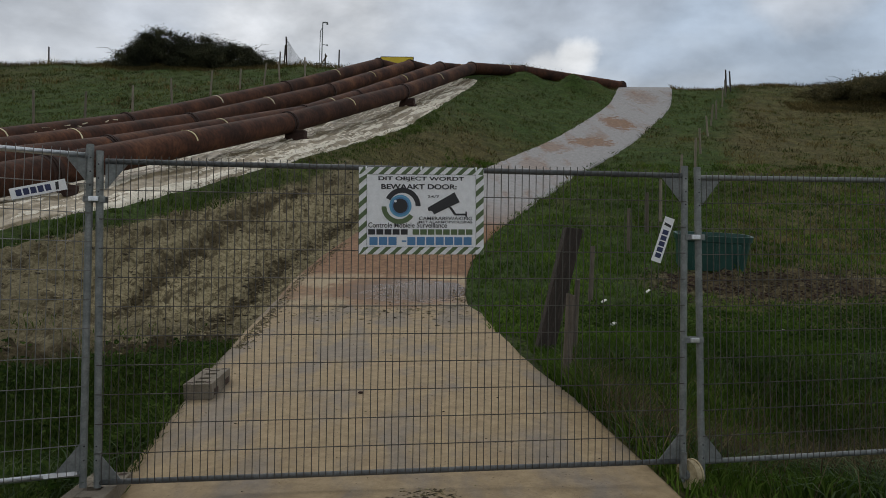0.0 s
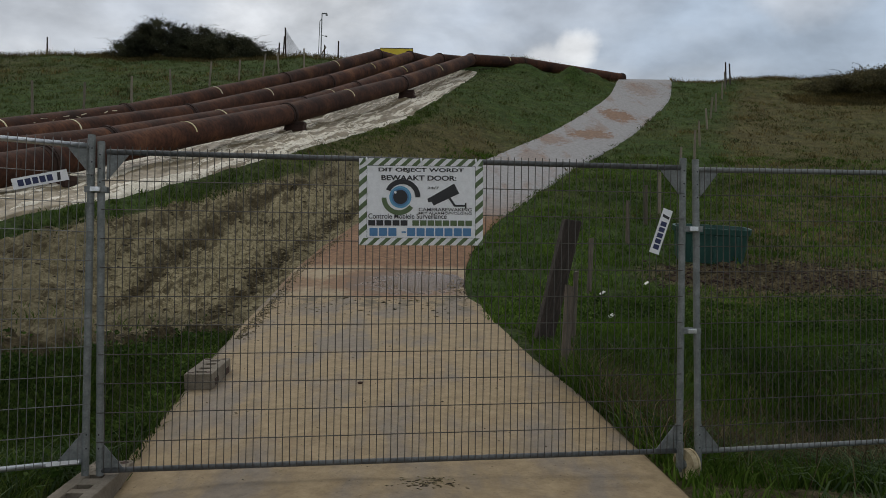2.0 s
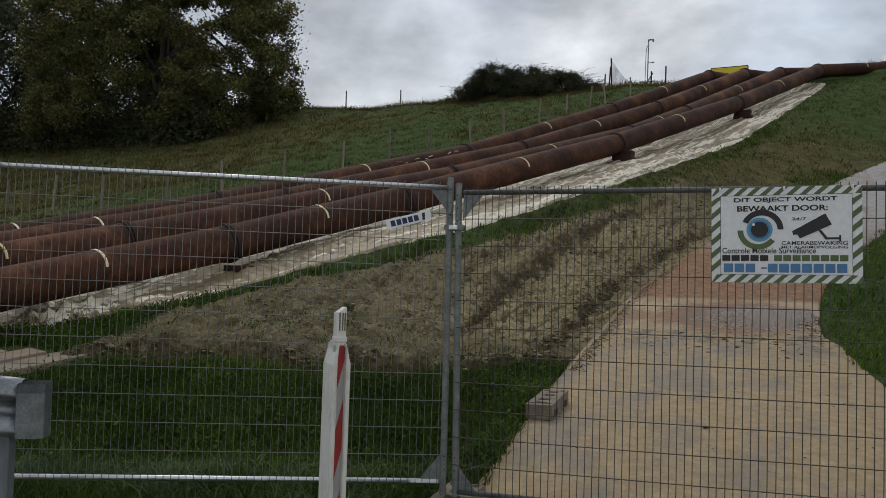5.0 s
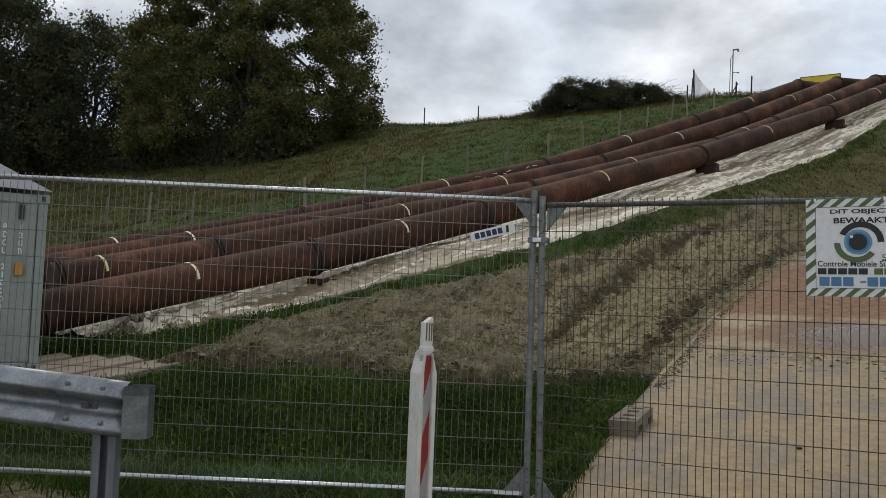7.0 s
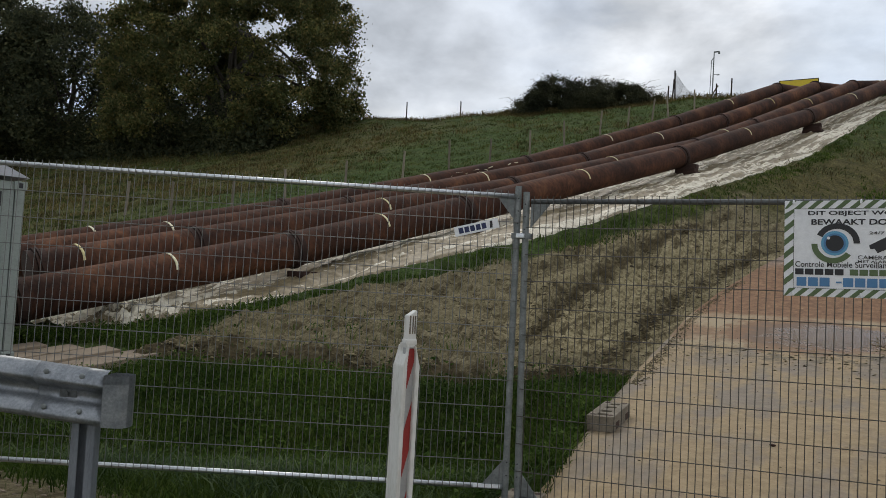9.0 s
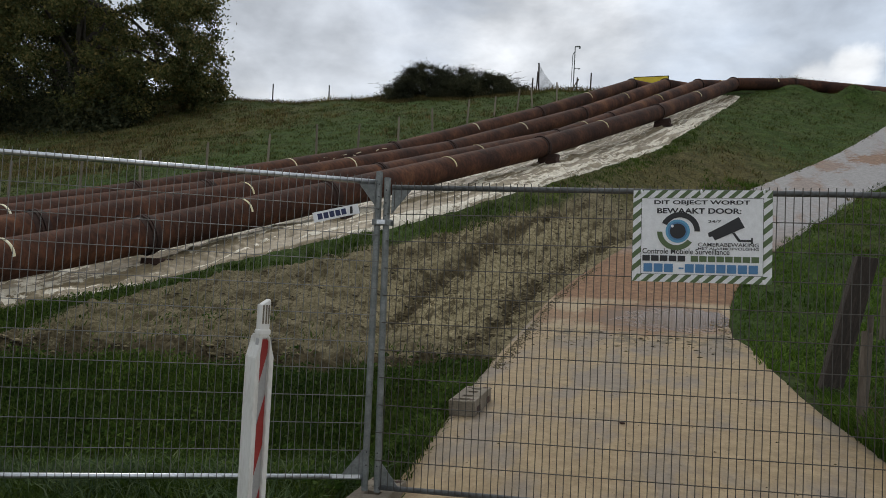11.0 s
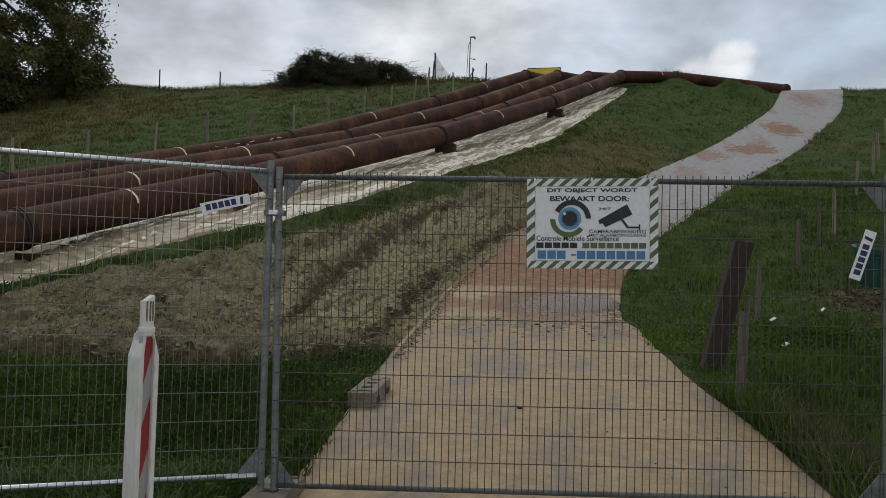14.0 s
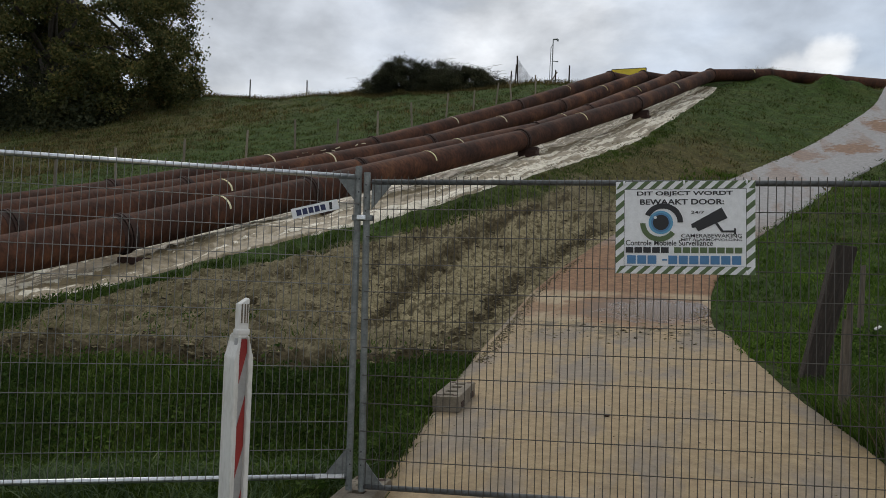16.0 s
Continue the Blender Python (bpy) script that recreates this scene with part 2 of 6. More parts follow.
# ---------------------------------------------------------------- shape of the ground
LEFT_Y = [-60, -4, 1.2, 2.5, 4.7, 7, 9, 11.2, 15.6, 20.3, 24.8, 29.5, 34.4, 39.5, 43.5, 46, 52, 90, 3000]
LEFT_Z = [-0.3, 0, 0.02, 0.2, 0.8, 1.4, 2.05, 2.63, 3.9, 5.3, 6.7, 8.4, 10.2, 12.2, 13.75, 14.3, 14.2, 12, 11]
RIGHT_Y = [-60, -4, 0, 2.2, 5, 8, 11, 14, 20, 26, 32, 38, 43, 46, 52, 90, 3000]
RIGHT_Z = [-0.3, 0, 0, 0.2, 0.36, 0.66, 1.2, 1.95, 3.85, 5.9, 8.1, 10.4, 12.5, 13.3, 13.3, 12, 11]


def profile(ys, zs, y):
    """Interpolation by cubic Hermite pieces with averaged slopes."""
    ys, zs = np.array(ys, float), np.array(zs, float)
    sl = np.diff(zs) / np.diff(ys)
    tan = np.concatenate([[sl[0]], (sl[:-1] + sl[1:]) / 2, [sl[-1]]])
    i = np.clip(np.searchsorted(ys, y) - 1, 0, len(ys) - 2)
    h = ys[i + 1] - ys[i]
    t = np.clip((y - ys[i]) / h, 0, 1)
    t2, t3 = t * t, t * t * t
    return (2 * t3 - 3 * t2 + 1) * zs[i] + (t3 - 2 * t2 + t) * h * tan[i] + (3 * t2 - 2 * t3) * zs[i + 1] + (t3 - t2) * h * tan[i + 1]


PATH_Y = [-8, 0, 2.3, 5.2, 8, 10.5, 13.8, 16.4, 19, 23, 28, 33, 38, 43, 50]
PATH_X = [1.75, 1.76, 1.42, 1.02, 0.78, 0.70, 1.15, 2.0, 3.2, 5.1, 7.9, 10.3, 12.5, 14.1, 15.8]


def path_x(y):
    return profile(PATH_Y, PATH_X, np.clip(y, -8, 50))


def pipe_x(y, c=-10.2):
    return c + 0.335 * y


def base_z(x, y):
    """The hill without the ditch."""
    x, y = np.asarray(x, float), np.asarray(y, float)
    a = pipe_x(np.clip(y, 0, 46)) + 1.2
    b = path_x(y) - 1.9
    w = smooth01((x - a) / np.maximum(b - a, 1.0))
    z = profile(LEFT_Y, LEFT_Z, y) * (1 - w) + profile(RIGHT_Y, RIGHT_Z, y) * w
    z = z + 0.35 * smooth01((x - 20) / 15) * smooth01((y - 30) / 12) + 1.2 * smooth01((-x - 25) / 25) * smooth01((y - 30) / 12)
    dip = 0.09 * np.exp(-(((x - 0.12) / 0.5) ** 2 + ((y + 0.15) / 0.5) ** 2))
    return z - dip


def ditch(x, y):
    off = np.abs(x - path_x(y)) - 1.75
    line = 2.3 - 0.42 * np.clip(-x, 0, 8)
    return smooth01(off / 0.7) * np.exp(-(((y - line) / 1.25) ** 2)) * (0.55 + 0.18 * smooth01((x - 3.6) / 1.0))


def ground_z(x, y):
    return base_z(x, y) - ditch(x, y)


# ---------------------------------------------------------------- ground sheet
def axis_steps(*spans):
    out = []
    for a, b, n in spans:
        out += list(np.linspace(a, b, n, endpoint=False))
    return np.array(out + [spans[-1][1]])


def fbm(x, y, scale, seed=0.0, octaves=3):
    """Cheap smooth value noise on arrays."""
    out, amp, tot = np.zeros_like(x), 1.0, 0.0
    for k in range(octaves):
        u, v = x * scale + seed + 17.3 * k, y * scale - seed * 1.7 + 5.1 * k
        i, j = np.floor(u), np.floor(v)
        fu, fv = smooth01(u - i), smooth01(v - j)

        def corner(a, b):
            h = np.sin(a * 127.1 + b * 311.7) * 43758.5453
            return h - np.floor(h)

        top = corner(i, j) * (1 - fu) + corner(i + 1, j) * fu
        low = corner(i, j + 1) * (1 - fu) + corner(i + 1, j + 1) * fu
        out += amp * (top * (1 - fv) + low * fv)
        tot += amp
        amp *= 0.5
        scale *= 2.07
    return out / tot


def tarp_edge(y):
    return pipe_x(y) + np.interp(y, [2.6, 3.3, 3.5, 3.65, 4.4, 4.7, 5.4, 6.2, 7.1, 8.7, 9.8, 15.8, 20.2, 24.5, 28.7, 33.8, 37, 39], [-0.9, 0.0, 0.4, 0.9, 1.0, 1.4, 1.35, 1.3, 1.45, 1.8, 1.85, 1.84, 1.97, 1.98, 1.76, 1.15, 0.9, 0.6])


def mud_edge(x, n):
    return 3.6 + 0.5 * n - 0.24 * np.clip(-x - 0.5, 0, 5.6) + 1.35 * np.exp(-np.clip(-x - 0.6, 0, 20) / 0.75)


def mud_mask(x, y):
    """Bare churned soil between the ditch, the path and the pipeline."""
    n = fbm(x, y, 0.45, 3.1) - 0.5
    near = smooth01((y - mud_edge(x, n)) / 0.3)
    far = 1 - smooth01((y - (17.0 + 5 * n)) / 4.0)
    left = smooth01((x - tarp_edge(y) - 0.05 - 0.8 * fbm(x, y, 0.6, 9.0)) / 0.5) * smooth01((x + 7.1 + 0.5 * n) / 0.5)
    right = 1 - smooth01((x - path_x(y) + 1.3) / 0.3)
    patch = np.clip(2.2 * np.exp(-(((x - 8.4) / 2.3) ** 2 + ((y - 10.3) / 1.15) ** 2) * 1.2), 0, 1.1)
    verge = smooth01((-0.9 - y) / 0.7) * smooth01((-1.1 - x) / 0.6) + 1.5 * np.exp(-(((x - 4.1) / 0.7) ** 2 + ((y - 0.02) / 0.26) ** 2))
    return np.clip(near * far * left * right + patch * 1.1 * (n + 1.0) + verge, 0, 1)


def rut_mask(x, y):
    """Dark wheel ruts and patches, and shade painted along the raw soil edge above the ditch."""
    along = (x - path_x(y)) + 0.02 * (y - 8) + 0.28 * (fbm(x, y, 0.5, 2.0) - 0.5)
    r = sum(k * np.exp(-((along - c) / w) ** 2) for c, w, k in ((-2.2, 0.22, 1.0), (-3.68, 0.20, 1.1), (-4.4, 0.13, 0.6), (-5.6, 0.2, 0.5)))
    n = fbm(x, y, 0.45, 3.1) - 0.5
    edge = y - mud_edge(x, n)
    # shade below the overhanging soil edge, put into the colour
    scarp_shade = np.exp(-((edge - 0.34) / 0.40) ** 2) * (1.1 + 0.9 * fbm(x, y, 0.9, 1.5))
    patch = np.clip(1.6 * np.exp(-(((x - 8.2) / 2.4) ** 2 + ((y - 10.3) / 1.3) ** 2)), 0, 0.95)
    return np.clip((r * (0.35 + 1.4 * fbm(x, y, 1.1, 6.0)) * smooth01((y - 5.2) / 0.8) * (1 - smooth01((y - 15) / 4)) + scarp_shade) * mud_mask(x, y) + patch + np.exp(-(((x - 4.1) / 0.9) ** 2 + (y / 0.4) ** 2)), 0, 1)


def relief(x, y):
    mud = mud_mask(x, y)
    along = (x - path_x(y)) * 0.93 - 0.18 * y
    tread = fbm(along * 3.2, y * 0.55 + along, 1.0, 12.0, 3)
    ruts = (np.abs(tread - 0.5) - 0.12) * 0.30 + np.sin(along * 4.2 + 2.2 * fbm(x, y, 0.25, 2.0)) * 0.035 + (fbm(x, y, 2.6, 5.0, 4) - 0.5) * 0.20 - 0.12 * rut_mask(x, y)
    lip = y - mud_edge(x, fbm(x, y, 0.45, 3.1) - 0.5)
    ruts = ruts + 0.15 * smooth01((lip - 0.08) / 0.25) * np.exp(-np.clip(lip - 0.35, 0, 50) / 1.4) * (0.6 + 0.8 * fbm(x, y, 1.3, 30.0)) * (x < path_x(y))
    ruts = ruts + (np.abs(fbm(x, y, 5.5, 40.0, 2) - 0.5) - 0.1) * 0.16
    lug = np.abs(fbm(x * 0.75, y, 4.4, 51.0, 2) - 0.5)
    ruts = ruts + (0.10 - np.clip(lug, 0, 0.2) * 0.75) * (0.35 + 0.9 * rut_mask(x, y))
    steps = np.sin((y * 0.9 + along * 0.2) * 21.0) * 0.012 * fbm(x, y, 0.9, 4.0)
    lumps = (fbm(x, y, 0.8, 1.0) - 0.5) * 0.16 + (fbm(x, y, 2.6, 8.0) - 0.5) * 0.11
    knoll = sum(h * np.exp(-(((x - a) / 0.8) ** 2 + ((y - b) / 0.9) ** 2)) for a, b, h in ((6.4, 40.8, 0.35), (7.6, 40.9, 0.2), (9.3, 41.2, 0.95), (10.7, 41.6, 0.6)))
    ridge = knoll + smooth01((y - 38) / 6) * (1 - smooth01((y - 60) / 30)) * (fbm(x, y, 0.22, 6.0) - 0.5) * 0.7
    off_path = smooth01((np.abs(x - path_x(y)) - 1.55) / 0.35)
    off_pipe = smooth01((np.abs(x - pipe_x(y, -12.9)) - 4.2) / 0.8)
    return ((ruts + steps) * mud * smooth01((y - 1.2) / 1.0) + lumps * (1 - mud) + ridge * off_pipe) * off_path


def pale_mask(x, y):
    """Dry sandy soil between the wheel ruts beside the path."""
    along = x - path_x(y) + 3.1 + 0.6 * (fbm(x, y, 0.4, 21.0) - 0.5)
    return np.exp(-(along / 1.7) ** 2) * smooth01((y - 5.6) / 1.2) * (1 - smooth01((y - 15.5) / 2.5)) * (0.45 + 0.9 * fbm(x, y, 0.8, 15.0))


def full_z(x, y):
    drop = (1 - smooth01((np.abs(x - path_x(y)) - 1.5) / 0.12)) * 0.10
    return ground_z(x, y) + relief(x, y) - drop


gx = axis_steps((-2500, -150, 10), (-150, -40, 28), (-40, -12, 56), (-12, -9, 30), (-9, 1.2, 290), (1.2, 10.5, 110), (10.5, 34, 60), (34, 150, 24), (150, 2500, 10))
gy = axis_steps((-2500, -60, 10), (-60, -6, 18), (-6, -1.5, 24), (-1.5, 3, 60), (3, 15.5, 300), (15.5, 24, 60), (24, 54, 100), (54, 150, 24), (150, 3000, 10))
GX, GY = np.meshgrid(gx, gy)
verts = np.stack([GX.ravel(), GY.ravel(), full_z(GX, GY).ravel()], 1)
nx, ny = len(gx), len(gy)
idx = np.arange(nx * ny).reshape(ny, nx)
quads = np.stack([idx[:-1, :-1], idx[:-1, 1:], idx[1:, 1:], idx[1:, :-1]], -1).reshape(-1, 4)


def array_mesh(name, verts, faces, material, smooth=True):
    me = bpy.data.meshes.new(name)
    k = faces.shape[1]
    me.vertices.add(len(verts))
    me.vertices.foreach_set("co", verts.astype(np.float32).ravel())
    me.loops.add(faces.size)
    me.loops.foreach_set("vertex_index", faces.astype(np.int32).ravel())
    me.polygons.add(len(faces))
    me.polygons.foreach_set("loop_start", np.arange(0, faces.size, k, dtype=np.int32))
    me.polygons.foreach_set("loop_total", np.full(len(faces), k, dtype=np.int32))
    me.update(calc_edges=True)
    me.materials.append(material)
    if smooth:
        me.shade_smooth()
    return me


def dry_mask(x, y):
    """Withered, brownish grass."""
    n = fbm(x, y, 0.16, 11.0) - 0.5
    left = smooth01((-x - 16) / 10) * (1 - smooth01((y - 40) / 6))
    right = smooth01((x - (2.1 + 0.39 * y)) / 1.8) * 0.95
    mid = np.exp(-(((x - path_x(y) + 4.0) / 2.6) ** 2 + ((y - 23) / 6) ** 2)) * 1.1
    return np.clip(left * 0.7 + right + mid + n * 0.9, 0, 1)


m, n, l, s = tree_of("meadow and soil")
a_mud = n.new("ShaderNodeAttribute")
a_mud.attribute_name = "mud"
a_dry = n.new("ShaderNodeAttribute")
a_dry.attribute_name = "dry"
g1 = noise_node(n, l, 0.9, 6, 0.62)
g2 = noise_node(n, l, 14, 6, 0.7)
g3 = noise_node(n, l, 5.0, 8, 0.8)
g4 = noise_node(n, l, 26, 8, 0.78)
g5 = noise_node(n, l, 2.6, 5, 0.65)
fresh = ramp_node(n, l, g2.outputs["Fac"], [(0.3, (0.020, 0.037, 0.008)), (0.5, (0.044, 0.076, 0.015)), (0.72, (0.085, 0.125, 0.028))])
withered = ramp_node(n, l, g2.outputs["Fac"], [(0.3, (0.044, 0.041, 0.015)), (0.5, (0.100, 0.087, 0.032)), (0.72, (0.18, 0.150, 0.062))])
soil_mix = n.new("ShaderNodeMath")
soil_mix.operation = "MULTIPLY_ADD"
l.new(g4.outputs["Fac"], soil_mix.inputs[0])
soil_mix.inputs[1].default_value = 0.6
soil_half = n.new("ShaderNodeMath")
soil_half.operation = "MULTIPLY"
soil_half.inputs[1].default_value = 0.4
l.new(g3.outputs["Fac"], soil_half.inputs[0])
l.new(soil_half.outputs[0], soil_mix.inputs[2])
soil = ramp_node(n, l, soil_mix.outputs[0], [(0.35, (0.045, 0.035, 0.020)), (0.42, (0.135, 0.111, 0.062)), (0.52, (0.240, 0.203, 0.118)), (0.66, (0.40, 0.350, 0.220))])
blot = ramp_node(n, l, g1.outputs["Fac"], [(0.32, (0, 0, 0)), (0.68, (1, 1, 1))])
mixdry = n.new("ShaderNodeMath")
mixdry.operation = "MULTIPLY_ADD"
l.new(blot.outputs["Color"], mixdry.inputs[0])
mixdry.inputs[1].default_value = 0.45
sub = n.new("ShaderNodeMath")
sub.operation = "SUBTRACT"
sub.inputs[1].default_value = 0.2
l.new(a_dry.outputs["Fac"], sub.inputs[0])
l.new(sub.outputs[0], mixdry.inputs[2])
mixdry.use_clamp = True
tuft = ramp_node(n, l, g5.outputs["Fac"], [(0.34, (0.62, 0.62, 0.62)), (0.66, (1.3, 1.3, 1.3))])
grass_col = mix_node(n, l, 1.0, mix_node(n, l, mixdry.outputs[0], fresh.outputs["Color"], withered.outputs["Color"]), tuft.outputs["Color"], "MULTIPLY")
soil_fac = n.new("ShaderNodeMath")
soil_fac.operation = "MULTIPLY_ADD"
l.new(g3.outputs["Fac"], soil_fac.inputs[0])
soil_fac.inputs[1].default_value = 0.9
sf2 = n.new("ShaderNodeMath")
sf2.operation = "MULTIPLY_ADD"
l.new(a_mud.outputs["Fac"], sf2.inputs[0])
sf2.inputs[1].default_value = 2.0
sf2.inputs[2].default_value = -0.95
l.new(sf2.outputs[0], soil_fac.inputs[2])
soil_fac.use_clamp = True
a_rut_shade = n.new("ShaderNodeAttribute")
a_rut_shade.attribute_name = "ruts_and_shade"
moss_n = noise_node(n, l, 1.4, 6, 0.7)
moss = ramp_node(n, l, moss_n.outputs["Fac"], [(0.50, (0, 0, 0)), (0.64, (0.7, 0.7, 0.7))])
a_pale = n.new("ShaderNodeAttribute")
a_pale.attribute_name = "pale"
g6 = noise_node(n, l, 9.0, 8, 0.8)
g7 = noise_node(n, l, 4.6, 7, 0.72)
sandy = ramp_node(n, l, g6.outputs["Fac"], [(0.36, (0.05, 0.036, 0.020)), (0.45, (0.26, 0.214, 0.115)), (0.62, (0.48, 0.41, 0.245))])
soil_m = mix_node(n, l, moss.outputs["Color"], soil.outputs["Color"], withered.outputs["Color"])
soil_a = mix_node(n, l, a_pale.outputs["Fac"], soil_m, sandy.outputs["Color"])
dark_soil_col = ramp_node(n, l, g2.outputs["Fac"], [(0.3, (0.034, 0.026, 0.014)), (0.7, (0.150, 0.118, 0.062))])
rut_shade_n = n.new("ShaderNodeMath")
rut_shade_n.operation = "MULTIPLY_ADD"
l.new(a_rut_shade.outputs["Fac"], rut_shade_n.inputs[0])
rut_shade_n.inputs[1].default_value = 1.45
rut_shade_s = n.new("ShaderNodeMath")
rut_shade_s.operation = "MULTIPLY_ADD"
l.new(g7.outputs["Fac"], rut_shade_s.inputs[0])
rut_shade_s.inputs[1].default_value = 5.0
rut_shade_s.inputs[2].default_value = -2.95
l.new(rut_shade_s.outputs[0], rut_shade_n.inputs[2])
rut_shade_n.use_clamp = True
tr_co = n.new("ShaderNodeTexCoord")
tr_turn = n.new("ShaderNodeMapping")
tr_turn.inputs["Rotation"].default_value = (0, 0, radians(9))
tr_long = n.new("ShaderNodeMapping")
tr_long.inputs["Scale"].default_value = (3.6, 0.9, 0.9)
l.new(tr_co.outputs["Object"], tr_turn.inputs["Vector"])
l.new(tr_turn.outputs["Vector"], tr_long.inputs["Vector"])
tr = n.new("ShaderNodeTexNoise")
tr.inputs["Scale"].default_value = 1.7
tr.inputs["Detail"].default_value = 8
tr.inputs["Roughness"].default_value = 0.78
l.new(tr_long.outputs["Vector"], tr.inputs["Vector"])
tracks = ramp_node(n, l, tr.outputs["Fac"], [(0.51, (0, 0, 0)), (0.56, (0.78, 0.78, 0.78)), (0.68, (0.95, 0.95, 0.95))])
soil_t = mix_node(n, l, tracks.outputs["Color"], soil_a, dark_soil_col.outputs["Color"])
# dark soil of ruts and patches, also the painted shade of the edge
soil_b = mix_node(n, l, rut_shade_n.outputs[0], soil_t, dark_soil_col.outputs["Color"])
l.new(mix_node(n, l, soil_fac.outputs[0], grass_col, soil_b), s.inputs["Base Color"])
s.inputs["Roughness"].default_value = 0.95
s.inputs["Specular IOR Level"].default_value = 0.15
bump_node(n, l, soil_mix.outputs[0], 0.9, 0.09, s)
M_GROUND = m

ground_me = array_mesh("ground", verts, quads, M_GROUND)
for key, fn in (("mud", mud_mask), ("dry", dry_mask), ("ruts_and_shade", rut_mask), ("pale", pale_mask)):
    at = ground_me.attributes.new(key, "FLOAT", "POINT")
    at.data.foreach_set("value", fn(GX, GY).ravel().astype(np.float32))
tagged(new("ground", ground_me), "grassy hillside with churned bare soil and a ditch", "ground", kind="structure")


# ---------------------------------------------------------------- access path
m, n, l, s = tree_of("muddy concrete path")
geo = n.new("ShaderNodeNewGeometry")
sep = n.new("ShaderNodeSeparateXYZ")
l.new(geo.outputs["Position"], sep.inputs[0])
p1 = noise_node(n, l, 0.75, 6, 0.65)
p2 = noise_node(n, l, 7, 8, 0.78)
p3 = noise_node(n, l, 45, 4, 0.7)
tan = ramp_node(n, l, p2.outputs["Fac"], [(0.3, (0.205, 0.144, 0.075)), (0.5, (0.288, 0.208, 0.110)), (0.68, (0.385, 0.286, 0.160))])
grey = ramp_node(n, l, p2.outputs["Fac"], [(0.3, (0.15, 0.120, 0.088)), (0.7, (0.26, 0.213, 0.160))])
lilac = ramp_node(n, l, p2.outputs["Fac"], [(0.3, (0.205, 0.195, 0.188)), (0.7, (0.355, 0.342, 0.332))])
orange = ramp_node(n, l, p2.outputs["Fac"], [(0.34, (0.085, 0.037, 0.013)), (0.48, (0.178, 0.082, 0.031)), (0.60, (0.25, 0.130, 0.056)), (0.70, (0.34, 0.225, 0.125))])
p7 = noise_node(n, l, 1.3, 5, 0.6, stretch=(1.5, 0.55, 1.0))
wet = ramp_node(n, l, p7.outputs["Fac"], [(0.46, (0, 0, 0)), (0.60, (0.95, 0.95, 0.95))])
near = mix_node(n, l, wet.outputs["Color"], tan.outputs["Color"], grey.outputs["Color"])
warp = n.new("ShaderNodeMath")
warp.operation = "MULTIPLY_ADD"
l.new(p1.outputs["Fac"], warp.inputs[0])
warp.inputs[1].default_value = 4.0
l.new(sep.outputs["Y"], warp.inputs[2])


def span(lo, hi):
    r = n.new("ShaderNodeMapRange")
    r.inputs["From Min"].default_value, r.inputs["From Max"].default_value = lo, hi
    l.new(warp.outputs[0], r.inputs["Value"])
    return r.outputs["Result"]


p4 = noise_node(n, l, 3.2, 6, 0.75)
p5 = noise_node(n, l, 1.5, 6, 0.7, stretch=(1.0, 0.22, 0.22))
blots = ramp_node(n, l, p5.outputs["Fac"], [(0.52, (0, 0, 0)), (0.66, (0.55, 0.55, 0.55))])
upper = mix_node(n, l, blots.outputs["Color"], lilac.outputs["Color"], orange.outputs["Color"])


def spill(x, y, rx, ry, much, ragged=3.2):
    """A ragged oval patch round a place on the path."""
    off, fit_, far_ = (n.new("ShaderNodeVectorMath") for _ in range(3))
    off.operation, fit_.operation, far_.operation = "SUBTRACT", "MULTIPLY", "LENGTH"
    off.inputs[1].default_value = (x, y, 0)
    fit_.inputs[1].default_value = (1 / rx, 1 / ry, 0)
    l.new(geo.outputs["Position"], off.inputs[0])
    l.new(off.outputs["Vector"], fit_.inputs[0])
    l.new(fit_.outputs["Vector"], far_.inputs[0])
    rough = n.new("ShaderNodeMath")
    rough.operation = "MULTIPLY_ADD"
    rough.inputs[1].default_value = ragged
    l.new(p4.outputs["Fac"], rough.inputs[0])
    l.new(far_.outputs["Value"], rough.inputs[2])
    inside = n.new("ShaderNodeMapRange")
    inside.inputs["From Min"].default_value, inside.inputs["From Max"].default_value = 1.1 + ragged / 2, 0.85 + ragged / 2
    inside.inputs["To Max"].default_value = much
    l.new(rough.outputs[0], inside.inputs["Value"])
    return inside.outputs["Result"]


# orange soil spilled on the upper path
for spot in ((10.2, 32.8, 0.7, 1.8, 0.9), (8.0, 28.2, 0.95, 1.0, 0.85), (6.2, 27.0, 0.55, 1.0, 0.6), (13.2, 40.6, 0.9, 2.2, 0.4), (5.0, 23.6, 0.5, 1.2, 0.4)):
    upper = mix_node(n, l, spill(*spot), upper, orange.outputs["Color"])
middle = mix_node(n, l, span(10.4, 10.8), near, orange.outputs["Color"])
col = mix_node(n, l, span(16.5, 20.0), middle, upper)
grit = ramp_node(n, l, p3.outputs["Fac"], [(0.30, (0.30, 0.28, 0.25)), (0.37, (1, 1, 1)), (0.66, (1, 1, 1)), (0.72, (1.35, 1.35, 1.35))])


# trampled scraps of soil where the concrete ends, then a shallow puddle
def band(lo, hi, soft):
    up, down = n.new("ShaderNodeMapRange"), n.new("ShaderNodeMapRange")
    up.inputs["From Min"].default_value, up.inputs["From Max"].default_value = lo, lo + soft
    down.inputs["From Min"].default_value, down.inputs["From Max"].default_value = hi, hi - soft
    both = n.new("ShaderNodeMath")
    both.operation = "MULTIPLY"
    for r, k in ((up, 0), (down, 1)):
        l.new(sep.outputs["Y"], r.inputs["Value"])
        l.new(r.outputs["Result"], both.inputs[k])
    return both.outputs[0]


